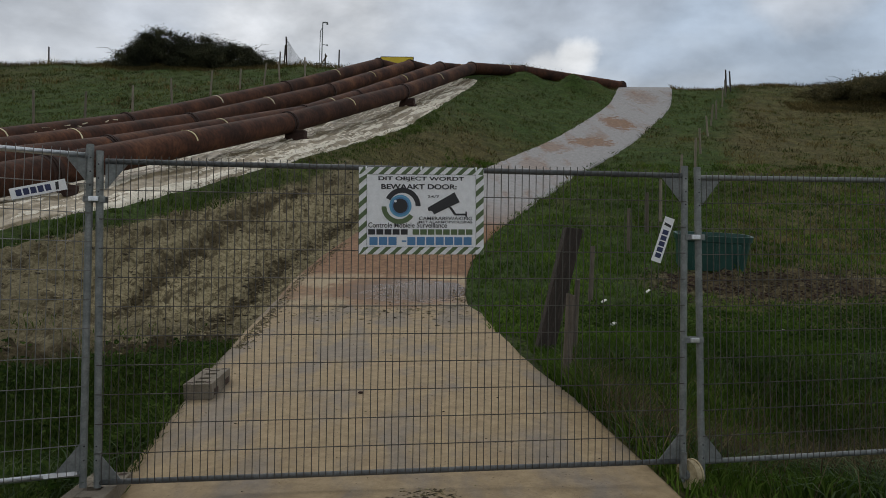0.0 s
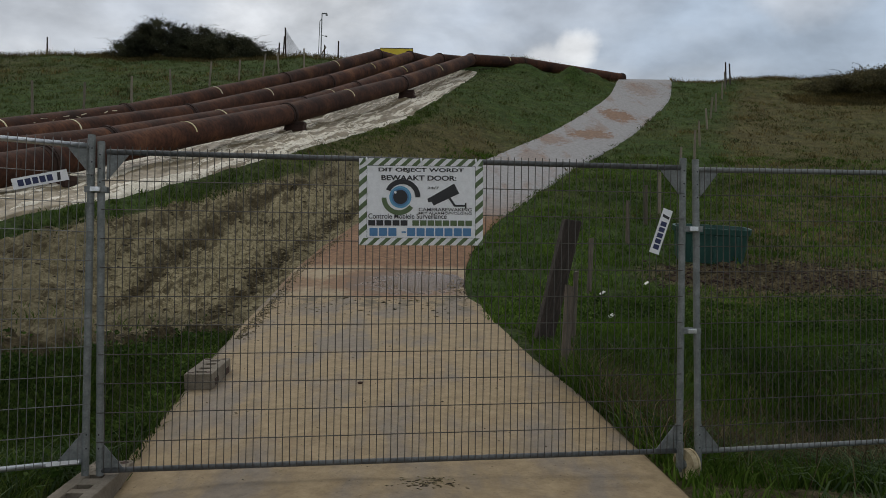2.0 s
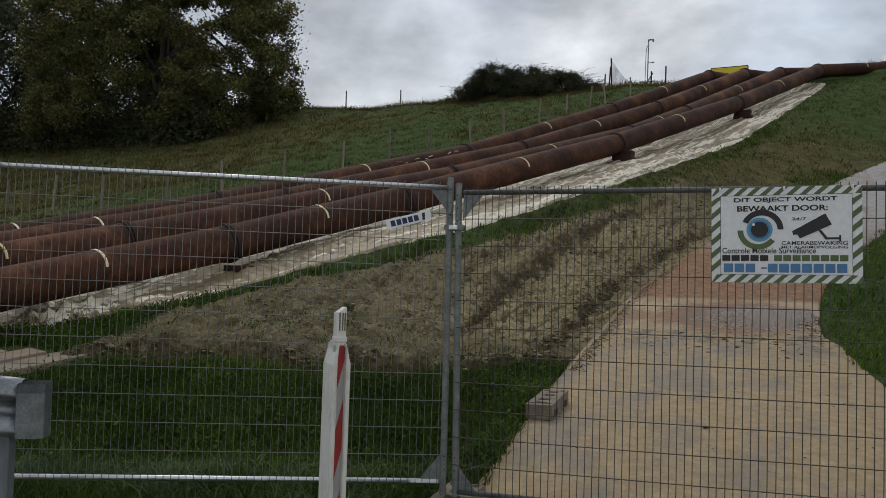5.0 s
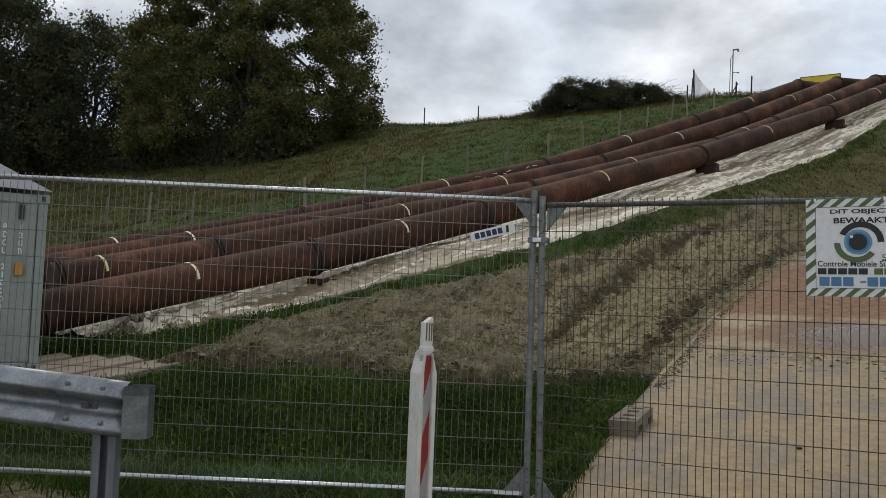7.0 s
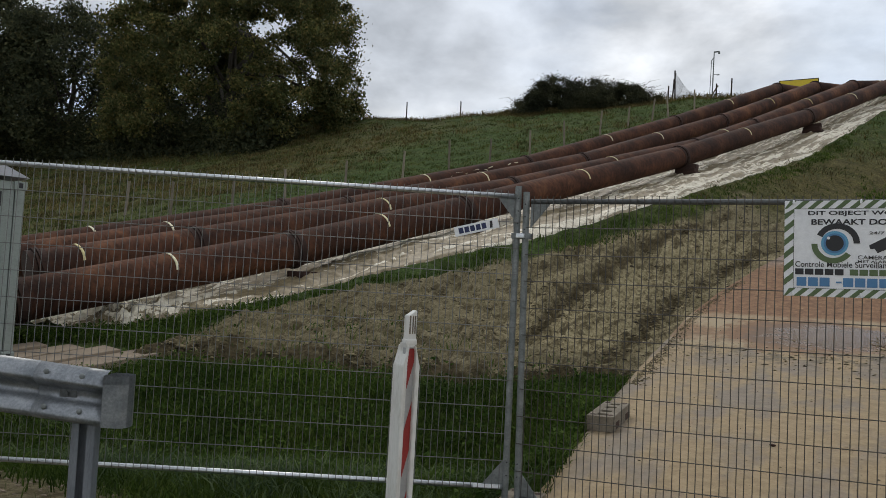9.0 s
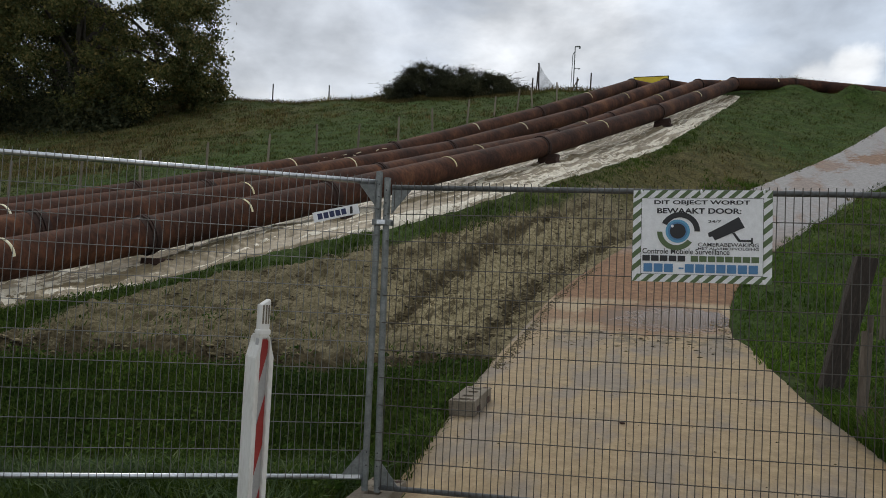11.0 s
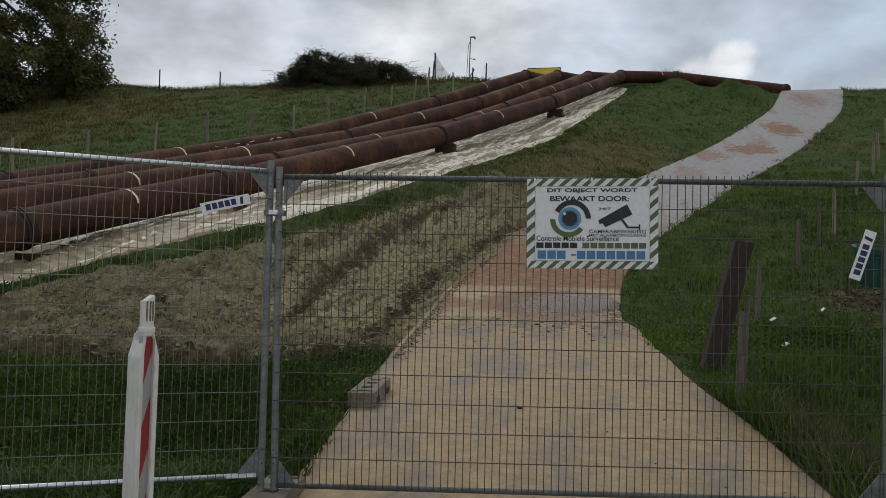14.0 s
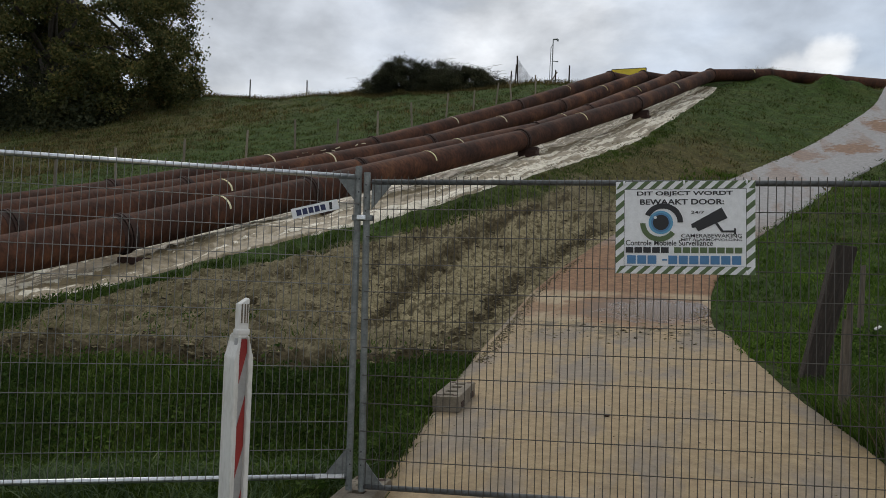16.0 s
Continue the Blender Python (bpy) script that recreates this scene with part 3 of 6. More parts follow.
def times(a, b):
    k = n.new("ShaderNodeMath")
    k.operation = "MULTIPLY"
    l.new(a, k.inputs[0])
    l.new(b, k.inputs[1])
    return k.outputs[0]


scrap = ramp_node(n, l, p4.outputs["Fac"], [(0.50, (0, 0, 0)), (0.57, (0.85, 0.85, 0.85))])
col = mix_node(n, l, times(band(6.4, 9.0, 0.8), scrap.outputs["Color"]), col, (0.10, 0.08, 0.05))
scrap_pale = ramp_node(n, l, p7.outputs["Fac"], [(0.42, (0.9, 0.9, 0.9)), (0.58, (0.2, 0.2, 0.2))])
# a shallow reddish pool with a wet edge, and sandy soil washed up beside it
col = mix_node(n, l, times(band(7.9, 10.7, 0.25), scrap_pale.outputs["Color"]), col, (0.36, 0.285, 0.175))
col = mix_node(n, l, spill(1.15, 9.15, 1.32, 1.32, 0.85, 1.6), col, (0.20, 0.100, 0.045))
col = mix_node(n, l, spill(1.22, 9.2, 1.12, 1.05, 1.0, 1.6), col, (0.155, 0.098, 0.062))
water_fac = spill(1.55, 9.15, 0.95, 0.85, 1.0, 2.0)
p6 = noise_node(n, l, 16, 6, 0.8)
stain = ramp_node(n, l, p6.outputs["Fac"], [(0.30, (0.5, 0.48, 0.45)), (0.37, (0.97, 0.97, 0.97)), (0.68, (1.06, 1.06, 1.06))])
gritty = mix_node(n, l, 0.85, col, grit.outputs["Color"], "MULTIPLY")
l.new(mix_node(n, l, 0.55, gritty, stain.outputs["Color"], "MULTIPLY"), s.inputs["Base Color"])
gloss = n.new("ShaderNodeMapRange")
gloss.inputs["To Min"].default_value, gloss.inputs["To Max"].default_value = 0.78, 0.10
l.new(water_fac, gloss.inputs["Value"])
l.new(gloss.outputs["Result"], s.inputs["Roughness"])
bump_node(n, l, p2.outputs["Fac"], 0.25, 0.012, s)
M_PATH = m


EDGE_Y = [-2, 0.6, 1.9, 3, 5, 7.3, 8.0, 9.5, 14, 30]
EDGE_L = [0.04, 0.09, 0.02, 0.0, 0.02, 0.03, 0.03, 0.03, 0.0, 0.0]
EDGE_R = [0.0, 0.0, 0.02, 0.03, 0.10, 0.08, -0.10, -0.02, 0.02, 0.0]


def strip(ys, half, lift, thick, wobble):
    """A strip along the path with rounded top edges and side faces."""
    cols = np.array([-1, -1, -0.98, -0.6, -0.2, 0.2, 0.6, 0.98, 1, 1])
    v = []
    for k, y in enumerate(ys):
        t = (path_x(y + 0.2) - path_x(y - 0.2)) / 0.4
        nrm = np.array([1.0, -t]) / math.hypot(1, t)
        for q, c in enumerate(cols):
            side = np.interp(y, EDGE_Y, EDGE_L if c < 0 else EDGE_R)
            w = half + side + (wobble * (fbm(np.array([y * 1.0]), np.array([c * 3.0]), 0.9, 2.0)[0] - 0.5) if abs(c) > 0.9 else 0)
            x, yy = path_x(y) + nrm[0] * c * w, y + nrm[1] * c * w
            z = float(base_z(x, yy)) + lift
            if q in (0, 9):
                z -= thick
            elif q in (1, 8):
                z -= 0.015
            v.append((x, yy, z))
    k = len(cols)
    f = [(r * k + c, r * k + c + 1, (r + 1) * k + c + 1, (r + 1) * k + c) for r in range(len(ys) - 1) for c in range(k - 1)]
    return np.array(v), np.array(f)


v, f = strip(np.concatenate([np.linspace(-24, -8, 20, endpoint=False), np.linspace(-8, 46.5, 240)]), 1.64, 0.03, 0.34, 0.06)
path_ob = new("pavement", array_mesh("pavement", v, f, M_PATH, smooth=False))
tagged(path_ob, "tan concrete access path stained with orange mud", "path", kind="structure")

# ---------------------------------------------------------------- plastic sheet under the pipes
m, n, l, s = tree_of("soiled white plastic sheet")
turn = n.new("ShaderNodeMapping")
turn.inputs["Rotation"].default_value = (0, 0, radians(18.5))
squeeze = n.new("ShaderNodeMapping")
squeeze.inputs["Scale"].default_value = (2.7, 0.15, 0.4)
t_co = n.new("ShaderNodeTexCoord")
l.new(t_co.outputs["Object"], turn.inputs["Vector"])
l.new(turn.outputs["Vector"], squeeze.inputs["Vector"])
t1 = n.new("ShaderNodeTexNoise")
t1.inputs["Scale"].default_value = 2.2
t1.inputs["Detail"].default_value = 7
t1.inputs["Roughness"].default_value = 0.6
t1.inputs["Distortion"].default_value = 0.4
l.new(squeeze.outputs["Vector"], t1.inputs["Vector"])
t2 = noise_node(n, l, 7, 5, 0.7)
cl = ramp_node(n, l, t2.outputs["Fac"], [(0.3, (0.37, 0.315, 0.215)), (0.5, (0.61, 0.55, 0.425)), (0.72, (0.79, 0.745, 0.63))])
dr = ramp_node(n, l, t2.outputs["Fac"], [(0.3, (0.115, 0.086, 0.044)), (0.7, (0.29, 0.228, 0.128))])
a_dirt = n.new("ShaderNodeAttribute")
a_dirt.attribute_name = "dirt"
dsum = n.new("ShaderNodeMath")
dsum.operation = "ADD"
l.new(t1.outputs["Fac"], dsum.inputs[0])
l.new(a_dirt.outputs["Fac"], dsum.inputs[1])
t3 = noise_node(n, l, 5.5, 7, 0.7)
fleck = n.new("ShaderNodeMath")
fleck.operation = "MULTIPLY_ADD"
fleck.inputs[1].default_value = 0.5
l.new(t3.outputs["Fac"], fleck.inputs[0])
l.new(dsum.outputs[0], fleck.inputs[2])
mk = ramp_node(n, l, fleck.outputs[0], [(0.815, (0, 0, 0)), (0.845, (1, 1, 1))])
l.new(mix_node(n, l, mk.outputs["Color"], cl.outputs["Color"], dr.outputs["Color"]), s.inputs["Base Color"])
s.inputs["Roughness"].default_value = 0.5
bump_node(n, l, t2.outputs["Fac"], 0.35, 0.03, s)
M_TARP = m
ty, tu = np.concatenate([np.linspace(3.15, 16, 350, endpoint=False), np.linspace(16, 38.8, 300)]), np.linspace(0, 1, 90)
TY, TU = np.meshgrid(ty, tu, indexing="ij")
TY = TY + 0.55 * (fbm(TU * 14, TU * 0 + 0.5, 1.0, 4.0) - 0.35) * (1 - smooth01((TY - 3.15) / 1.3))
TX = (pipe_x(TY) - 6.2) * (1 - TU ** 0.55) + (tarp_edge(TY) + 0.22 * (fbm(TY, TY * 0, 0.45, 1.0) - 0.5)) * TU ** 0.55
across = TX - pipe_x(TY)
fold = 0.11 * (1 - np.abs(2 * fbm(across * 4.6 + 0.25 * np.sin(TY * 0.8), TY * 0.24 + across * 0.3, 1.2, 7.0, 3) - 1)) ** 6 + 0.03 * fbm(TX, TY, 2.5, 2.0)
fold *= 1 - 0.85 * smooth01((TU - 0.86) / 0.13)
crumple = np.exp(-((TY - 3.9) / 0.75) ** 2) * smooth01((TU - 0.45) / 0.4) * np.abs(fbm(TX, TY, 8.5, 3.0) - 0.45) * 0.6
TZ = ground_z(TX, TY) + relief(TX, TY) + 0.03 + fold * (0.4 + 0.6 * TU) + crumple
TZ[:, -1] -= 0.06
ti = np.arange(TX.size).reshape(TX.shape)
tf = np.stack([ti[:-1, :-1], ti[:-1, 1:], ti[1:, 1:], ti[1:, :-1]], -1).reshape(-1, 4)
tarp = new("plastic_sheet", array_mesh("plastic_sheet", np.stack([TX.ravel(), TY.ravel(), TZ.ravel()], 1), tf, M_TARP))
dirt_at = tarp.data.attributes.new("dirt", "FLOAT", "POINT")
reach = (TX - pipe_x(TY)) / np.maximum(tarp_edge(TY) - pipe_x(TY), 0.3)
# browner between the folds, whiter on their ridges
dirt = 0.24 * np.exp(-((reach - 0.52) / 0.36) ** 2) * (1 - smooth01((TY - 12.5) / 5)) * smooth01((TY - 4.6) / 1.2) + 0.150 + 0.05 * smooth01((TY - 13) / 4) + 0.06 * np.exp(-((TY - 23) / 7) ** 2) - 2.2 * fold - (0.07 + 0.09 * smooth01((TY - 8) / 4)) * smooth01((TU - 0.86) / 0.1) + 0.045 * np.exp(-((TY - 7.2) / 3.0) ** 2)
dirt_at.data.foreach_set("value", dirt.ravel().astype(np.float32))
tagged(tarp, "crumpled white plastic sheet, muddy, spread under the pipeline", "plastic sheet")

# ---------------------------------------------------------------- pipelines
RADIUS = 0.34


def pipe_axis(c, y, lift=0.6):
    return Vector((pipe_x(y, c), y, float(profile(LEFT_Y, LEFT_Z, y)) + lift))


def ring(bm, a, d, r, width, sides=32):
    a, d = Vector(a), Vector(d).normalized()
    rod(bm, a - d * width / 2, a + d * width / 2, r, sides)


def pipe_run(nodes, bands, label, tail):
    """Pipe lengths between flanges, with painted bands; nodes and bands are points on the axis."""
    top = thing("pipeline", Matrix.Translation(nodes[0]), label, "pipeline", "pipelines up the hill")
    base = nodes[0]
    pts = nodes + tail
    for k, (a, b) in enumerate(zip(pts[:-1], pts[1:])):
        bm = BM()
        d = (b - a)
        steps = max(2, int(d.length / 0.8))
        rings = []
        q = d.to_track_quat("Z", "Y")
        for i in range(steps + 1):
            c = a + d * i / steps - base
            rings.append([bm.verts.new(c + q @ Vector((math.cos(t) * RADIUS, math.sin(t) * RADIUS, 0))) for t in np.linspace(0, math.tau, 40, endpoint=False)])
        for r0, r1 in zip(rings[:-1], rings[1:]):
            for i in range(40):
                bm.faces.new((r0[i], r0[(i + 1) % 40], r1[(i + 1) % 40], r1[i]))
        part("pipe_section", bm, M_RUST, top, smooth=True)
    for k, a in enumerate(pts):
        lo, hi = pts[max(0, k - 1)], pts[min(len(pts) - 1, k + 1)]
        d = (hi - lo).normalized()
        bm = BM()
        for off, w, r in ((-0.03, 0.035, 0.385), (0.03, 0.035, 0.385), (-0.10, 0.09, 0.352), (0.10, 0.09, 0.352)):
            ring(bm, a - base + d * off, d, r, w)
        for i in range(16):
            t = math.tau * i / 16
            p = d.to_track_quat("Z", "Y") @ Vector((math.cos(t) * 0.366, math.sin(t) * 0.366, 0))
            rod(bm, a - base + p - d * 0.065, a - base + p + d * 0.065, 0.011, 6)
        part("flange", bm, M_RUSTDARK, top)
    for b in bands:
        seg = min(zip(pts[:-1], pts[1:]), key=lambda s: ((s[0] + s[1]) / 2 - b).length)
        d = (seg[1] - seg[0]).normalized()
        foot = seg[0] + d * (b - seg[0]).dot(d)
        bm = BM()
        q = d.to_track_quat("Z", "Y")
        up = math.atan2((q.inverted() @ Vector((0.45, -0.35, 0.8))).y, (q.inverted() @ Vector((0.45, -0.35, 0.8))).x)
        arc = np.linspace(up - 1.0, up + 0.85, 22)
        rows = []
        for t in arc:
            for r in (RADIUS + 0.004, RADIUS + 0.010):
                for w in (-0.023, 0.023):
                    rows.append(bm.verts.new(foot - base + q @ Vector((math.cos(t) * r, math.sin(t) * r, w + 0.02 * math.sin(t * 3)))))
        for i in range(len(arc) - 1):
            o = i * 4
            for a0, a1 in ((0, 1), (1, 3), (3, 2), (2, 0)):
                bm.faces.new((rows[o + a0], rows[o + a1], rows[o + 4 + a1], rows[o + 4 + a0]))
        part("painted_band", bm, M_BAND, top, "worn yellow paint band", smooth=True)
    return top


LIFT = {-10.2: ((2.45, 6.95, 11.24, 20.3, 29.55, 39.6), (0.64, 0.57, 0.55, 0.64, 0.68, 0.62)),
        -11.9: ((3.6, 6.3, 15, 24.4, 28.75, 39.2), (0.84, 0.76, 0.50, 0.46, 0.52, 0.66)),
        -13.8: ((3.8, 11.46, 20.8, 30.1, 39.6), (0.82, 0.55, 0.51, 0.62, 0.72)),
        -15.7: ((3.6, 11.22, 20.5, 29.9, 39.7), (0.76, 0.55, 0.53, 0.72, 0.78))}


def axis_points(c, ys, shift=0.0):
    return [pipe_axis(c, y + shift, float(np.interp(y, *LIFT[c]))) for y in ys]


end1 = Vector((13.0, 44.6, 13.05))
pipe_run(axis_points(-10.2, [2.45, 6.95, 11.24, 20.3, 29.55, 39.6]), axis_points(-10.2, [4.75, 9.02, 15.55, 24.5, 34.1], -0.06) + [Vector((5.0, 41.6, 13.2)), Vector((9.4, 43.1, 13.1))],
         "rusty brown steel pipeline with flanges on plastic sheet", [Vector((6.3, 41.9, 13.3)), end1])
pipe_run(axis_points(-11.9, [3.6, 6.3, 15.0, 24.4, 28.75, 39.2]), axis_points(-11.9, [4.3, 10.75, 19.54, 26.5, 33.82], -0.06) + [Vector((2.3, 40.4, 13.1))],
         "rusty brown steel pipeline behind the front one", [Vector((3.4, 41.4, 13.15)), Vector((7.5, 43.6, 13.0))])
pipe_run(axis_points(-13.8, [3.8, 11.46, 20.8, 30.1, 39.6]), axis_points(-13.8, [7.1, 16.2, 25.35, 34.45], -0.06),
         "rusty brown steel pipeline between two others", [Vector((2.0, 42.3, 13.1))])
pipe_run(axis_points(-15.7, [3.6, 11.22, 20.5, 29.9, 39.7]), axis_points(-15.7, [6.7, 16.05, 25.15, 34.55], -0.06),
         "rusty brown steel pipeline beside the meadow fence", [Vector((0.3, 42.6, 13.1))])


def support(c, y, beams=3):
    p = pipe_axis(c, y)
    g = float(ground_z(p.x, p.y))
    top = thing("pipe_support", pose(p.x, p.y, g, 0, 0, -18), "stack of dark timber beams under the pipe flange", "pipe support", "pipe supports")
    for k, (w, dx) in enumerate(((0.74, 0.26), (0.66, 0.22), (0.6, 0.26))[3 - beams:]):
        bm = BM()
        box(bm, (w, 0.34 - 0.04 * k, 0.13), (dx, 0.02 * k, 0.05 + 0.125 * k), 0.012, Matrix.Rotation(0.08 * k, 4, "Z"))
        part("beam", bm, M_RUSTDARK, top)


for y, beams in ((6.95, 1), (11.24, 2), (20.3, 3), (29.55, 3)):
    support(-10.2, y + 0.12, beams)

# ---------------------------------------------------------------- site fence
WIRE_P = mesh_of("wire", rod(BM(), (0, 0, 0.0), (0, 0, 1.0), 0.0022, 5, caps=False), M_WIREPALE)
WIRE_Q = mesh_of("wire", rod(BM(), (0, 0, 0), (1, 0, 0), 0.0026, 5, caps=False), M_WIREPALE)
WIRE_V = mesh_of("wire", rod(BM(), (0, 0, 0.0), (0, 0, 1.0), 0.0027, 5, caps=False), M_WIRE)
WIRE_H = mesh_of("wire", rod(BM(), (0, 0, 0), (1, 0, 0), 0.0030, 5, caps=False), M_WIRE)


# black disc painted as the shade inside a drilled hole
HOLE = mesh_of("drill_hole", rod(BM(), (0, 0.001, 0), (0, -0.001, 0), 0.005, 8), M_BLACK)


def fence_panel(m, label, width=3.43, high=1.95, rail_z=(0.07, 1.885), name="mesh_fence", category="fence", group="site fence", tube=M_STEEL, skew=((0, 0), (0, 0)), rise=0.0, below=(0.0, 0.0)):
    """A framed mesh panel; the bottom rail may rise along it, the posts lean and reach below it."""
    top = thing(name, m, label, category, group)
    for x, (foot, head), deep in zip((0, width), skew, below):
        bm = BM()
        rod(bm, (x + foot, 0, -deep), (x + head, 0, high - 0.004), 0.021, 16)
        rod(bm, (x + head, 0, high - 0.004), (x + head, 0, high), 0.0195, 16)
        post = part("post", bm, M_STEEL, top, smooth=False)
        for z in (0.16, 0.24, high - 0.08, high - 0.16, high - 0.24):
            part("drill_hole", HOLE, None, post, m=Matrix.Translation((x + foot + (head - foot) * z / high, -0.0208, z)))
    ends = ((rail_z[0], rail_z[0] + rise), (rail_z[1], rail_z[1]))
    for z0, z1 in ends:
        bm = BM()
        rod(bm, (0.02, 0, z0), (width - 0.02, 0, z1), 0.0165, 14)
        part("rail", bm, tube, top, smooth=True)
    for x, sx, side in ((0.02, 1, 0), (width - 0.02, -1, 1)):
        for z, sz in ((ends[0][side] + 0.016, 1), (ends[1][side] - 0.016, -1)):
            bm = BM()
            a = [bm.verts.new((x, dy, z)) for dy in (-0.003, 0.003)]
            b = [bm.verts.new((x + sx * 0.125, dy, z + sx * 0.125 * (rise / width if sz > 0 else 0))) for dy in (-0.003, 0.003)]
            c = [bm.verts.new((x, dy, z + sz * 0.155)) for dy in (-0.003, 0.003)]
            bm.faces.new((a[0], b[0], c[0]))
            bm.faces.new((a[1], c[1], b[1]))
            for p, q in ((a, b), (b, c), (c, a)):
                bm.faces.new((p[0], p[1], q[1], q[0]))
            part("gusset", bm, M_STEEL, top)
    count = 82
    hi = rail_z[1] + 0.032
    for i in range(1, count):
        x = width * i / count + random.uniform(-0.0015, 0.0015)
        lo = rail_z[0] + rise * x / width - 0.006
        part("wire", WIRE_P if tube is M_TUBE else WIRE_V, None, top, m=Matrix.Translation((x, -0.019, lo)) @ Matrix.Diagonal((1, 1, hi - lo, 1)))
    for i in range(1, 11):
        z = rail_z[0] + (rail_z[1] - rail_z[0]) * i / 11
        slope = Matrix.Rotation(-math.atan(rise * (1 - i / 11) / width), 4, "Y")
        part("wire", WIRE_Q if tube is M_TUBE else WIRE_H, None, top, m=Matrix.Translation((0.0, -0.023, z)) @ slope @ Matrix.Diagonal((width, 1, 1, 1)))
    return top


def upright_panel(x, y, z, heading, lean_side=0.0, lean_fore=0.0):
    return pose(x, y, z, lean_fore, lean_side, heading)


GATE = upright_panel(-0.006, 0.0, 0.055, 5.4, 0.1, 0)
LEFTP = pose(-0.071, -0.008, 0.055, 0, 0.6, 31.5) @ Matrix.Translation((-3.62, 0, 0))
RIGHTP = pose(3.598, 0.35, 0.035, 0, -1.1, 10.5)
gate = fence_panel(GATE, "galvanised mesh gate on a wheel, closed across the path", 3.49, 1.945, (0.028, 1.885), "gate", "gate", "", M_DARKTUBE, ((0.016, -0.014), (0.003, 0.0)), 0.098)
left_panel = fence_panel(LEFTP, "galvanised mesh fence panel beside the gate on the ditch verge", 3.62, 1.982, (0.102, 1.915), tube=M_TUBE, skew=((0, 0), (0.0, -0.02)), rise=-0.018)
fence_panel(RIGHTP, "galvanised mesh fence panel on the grass verge", 3.43, 1.955, (0.133, 1.89), skew=((0.0, -0.008), (0, 0)), below=(0.12, 0.12))

bm = BM()
box(bm, (0.17, 0.002, 0.022), (3.50, -0.0175, 0.090))
part("sticker", bm, M_WHITE, left_panel, "small white sticker")

# ---------------------------------------------------------------- warning sign
SIGN = GATE @ pose(1.492, -0.034, 1.366, 0, -0.9, 0)
sign = thing("warning_sign", SIGN, "white warning sign with green striped border tied to the fence", "sign")
SW, SH = 0.745, 0.52
bm = BM()
box(bm, (SW, 0.004, SH), (SW / 2, 0, SH / 2))
part("board", bm, M_WHITE, sign)


def sx(px):
    return (px - 38) * 0.001134


def sz(py):
    return (497 - py) * 0.00111


def flat(poly, material, name, parent, y=-0.0035, thick=0.001, label=""):
    """A printed shape: a thin prism over a polygon in x and z."""
    bm = BM()
    a = [bm.verts.new((x, y, z)) for x, z in poly]
    b = [bm.verts.new((x, y - thick, z)) for x, z in poly]
    bm.faces.new(a)
    bm.faces.new(b)
    for i in range(len(poly)):
        j = (i + 1) % len(poly)
        bm.faces.new((a[i], a[j], b[j], b[i]))
    return part(name, bm, material, parent, label)


def rect(x0, x1, z0, z1):
    return [(x0, z0), (x1, z0), (x1, z1), (x0, z1)]


def lettering(text, x0, x1, z0, z1, material, parent, y=-0.0035, thick=0.0008, weight=0.01):
    cu = bpy.data.curves.new("lettering", "FONT")
    cu.body = text
    cu.size = 1.0
    cu.offset = weight
    tmp = new("lettering", cu)
    bpy.context.view_layer.update()
    me = bpy.data.meshes.new_from_object(tmp.evaluated_get(bpy.context.evaluated_depsgraph_get()))
    bpy.data.objects.remove(tmp)
    co = np.array([v.co[:] for v in me.vertices])
    lo, hi = co.min(0), co.max(0)
    u = (co - lo) / np.maximum(hi - lo, 1e-6)
    for v, (a, b, c) in zip(me.vertices, u):
        v.co = (x0 + a * (x1 - x0), y - thick, z0 + b * (z1 - z0))
    me.materials.clear()
    me.materials.append(material)
    return part("lettering", me, None, parent)


def bars(x0, x1, z0, z1, count, material, parent, name="bar", skip=()):
    w = (x1 - x0) / count
    for i in range(count):
        if i in skip:
            continue
        flat(rect(x0 + w * i + w * 0.07, x0 + w * (i + 1) - w * 0.07, z0, z1), material, name, parent)


def arc_poly(cx, cz, r0, r1, a0, a1, steps=20):
    t0 = np.radians(np.linspace(a0, a1, steps))
    outer = [(cx + math.cos(a) * r1, cz + math.sin(a) * r1) for a in t0]
    inner = [(cx + math.cos(a) * r0, cz + math.sin(a) * r0) for a in t0[::-1]]
    return outer + inner


# striped border
bw, bh = 0.046, 0.043
for i in range(12):
    x = -0.02 + i * 0.0665
    for z in (0.0, SH - bh):
        q = [(x, z), (x + 0.032, z), (x + 0.032 + bh * 1.1, z + bh), (x + bh * 1.1, z + bh)]
        q = [(min(max(a, 0), SW), b) for a, b in q]
        if max(a for a, _ in q) - min(a for a, _ in q) > 0.01:
            flat(q, M_GREEN, "stripe", sign)
for i in range(6):
    z = bh + 0.012 + i * 0.072
    for x in (0.0, SW - bw):
        q = [(x, z), (x + bw, z + bw * 0.9), (x + bw, z + bw * 0.9 + 0.034), (x, z + 0.034)]
        q = [(a, min(max(b, bh), SH - bh)) for a, b in q]
        if max(b for _, b in q) - min(b for _, b in q) > 0.01:
            flat(q, M_GREEN, "stripe", sign)
for q in (rect(bw, SW - bw, bh, bh + 0.002), rect(bw, SW - bw, SH - bh - 0.002, SH - bh), rect(bw, bw + 0.002, bh, SH - bh), rect(SW - bw - 0.002, SW - bw, bh, SH - bh)):
    flat(q, M_BLACK, "border_line", sign, y=-0.0025)
lettering("DIT OBJECT WORDT", sx(140), sx(592), sz(106), sz(79), M_BLACK, sign, weight=0.026)
lettering("BEWAAKT DOOR:", sx(155), sx(552), sz(147), sz(119), M_BLACK, sign, weight=0.026)
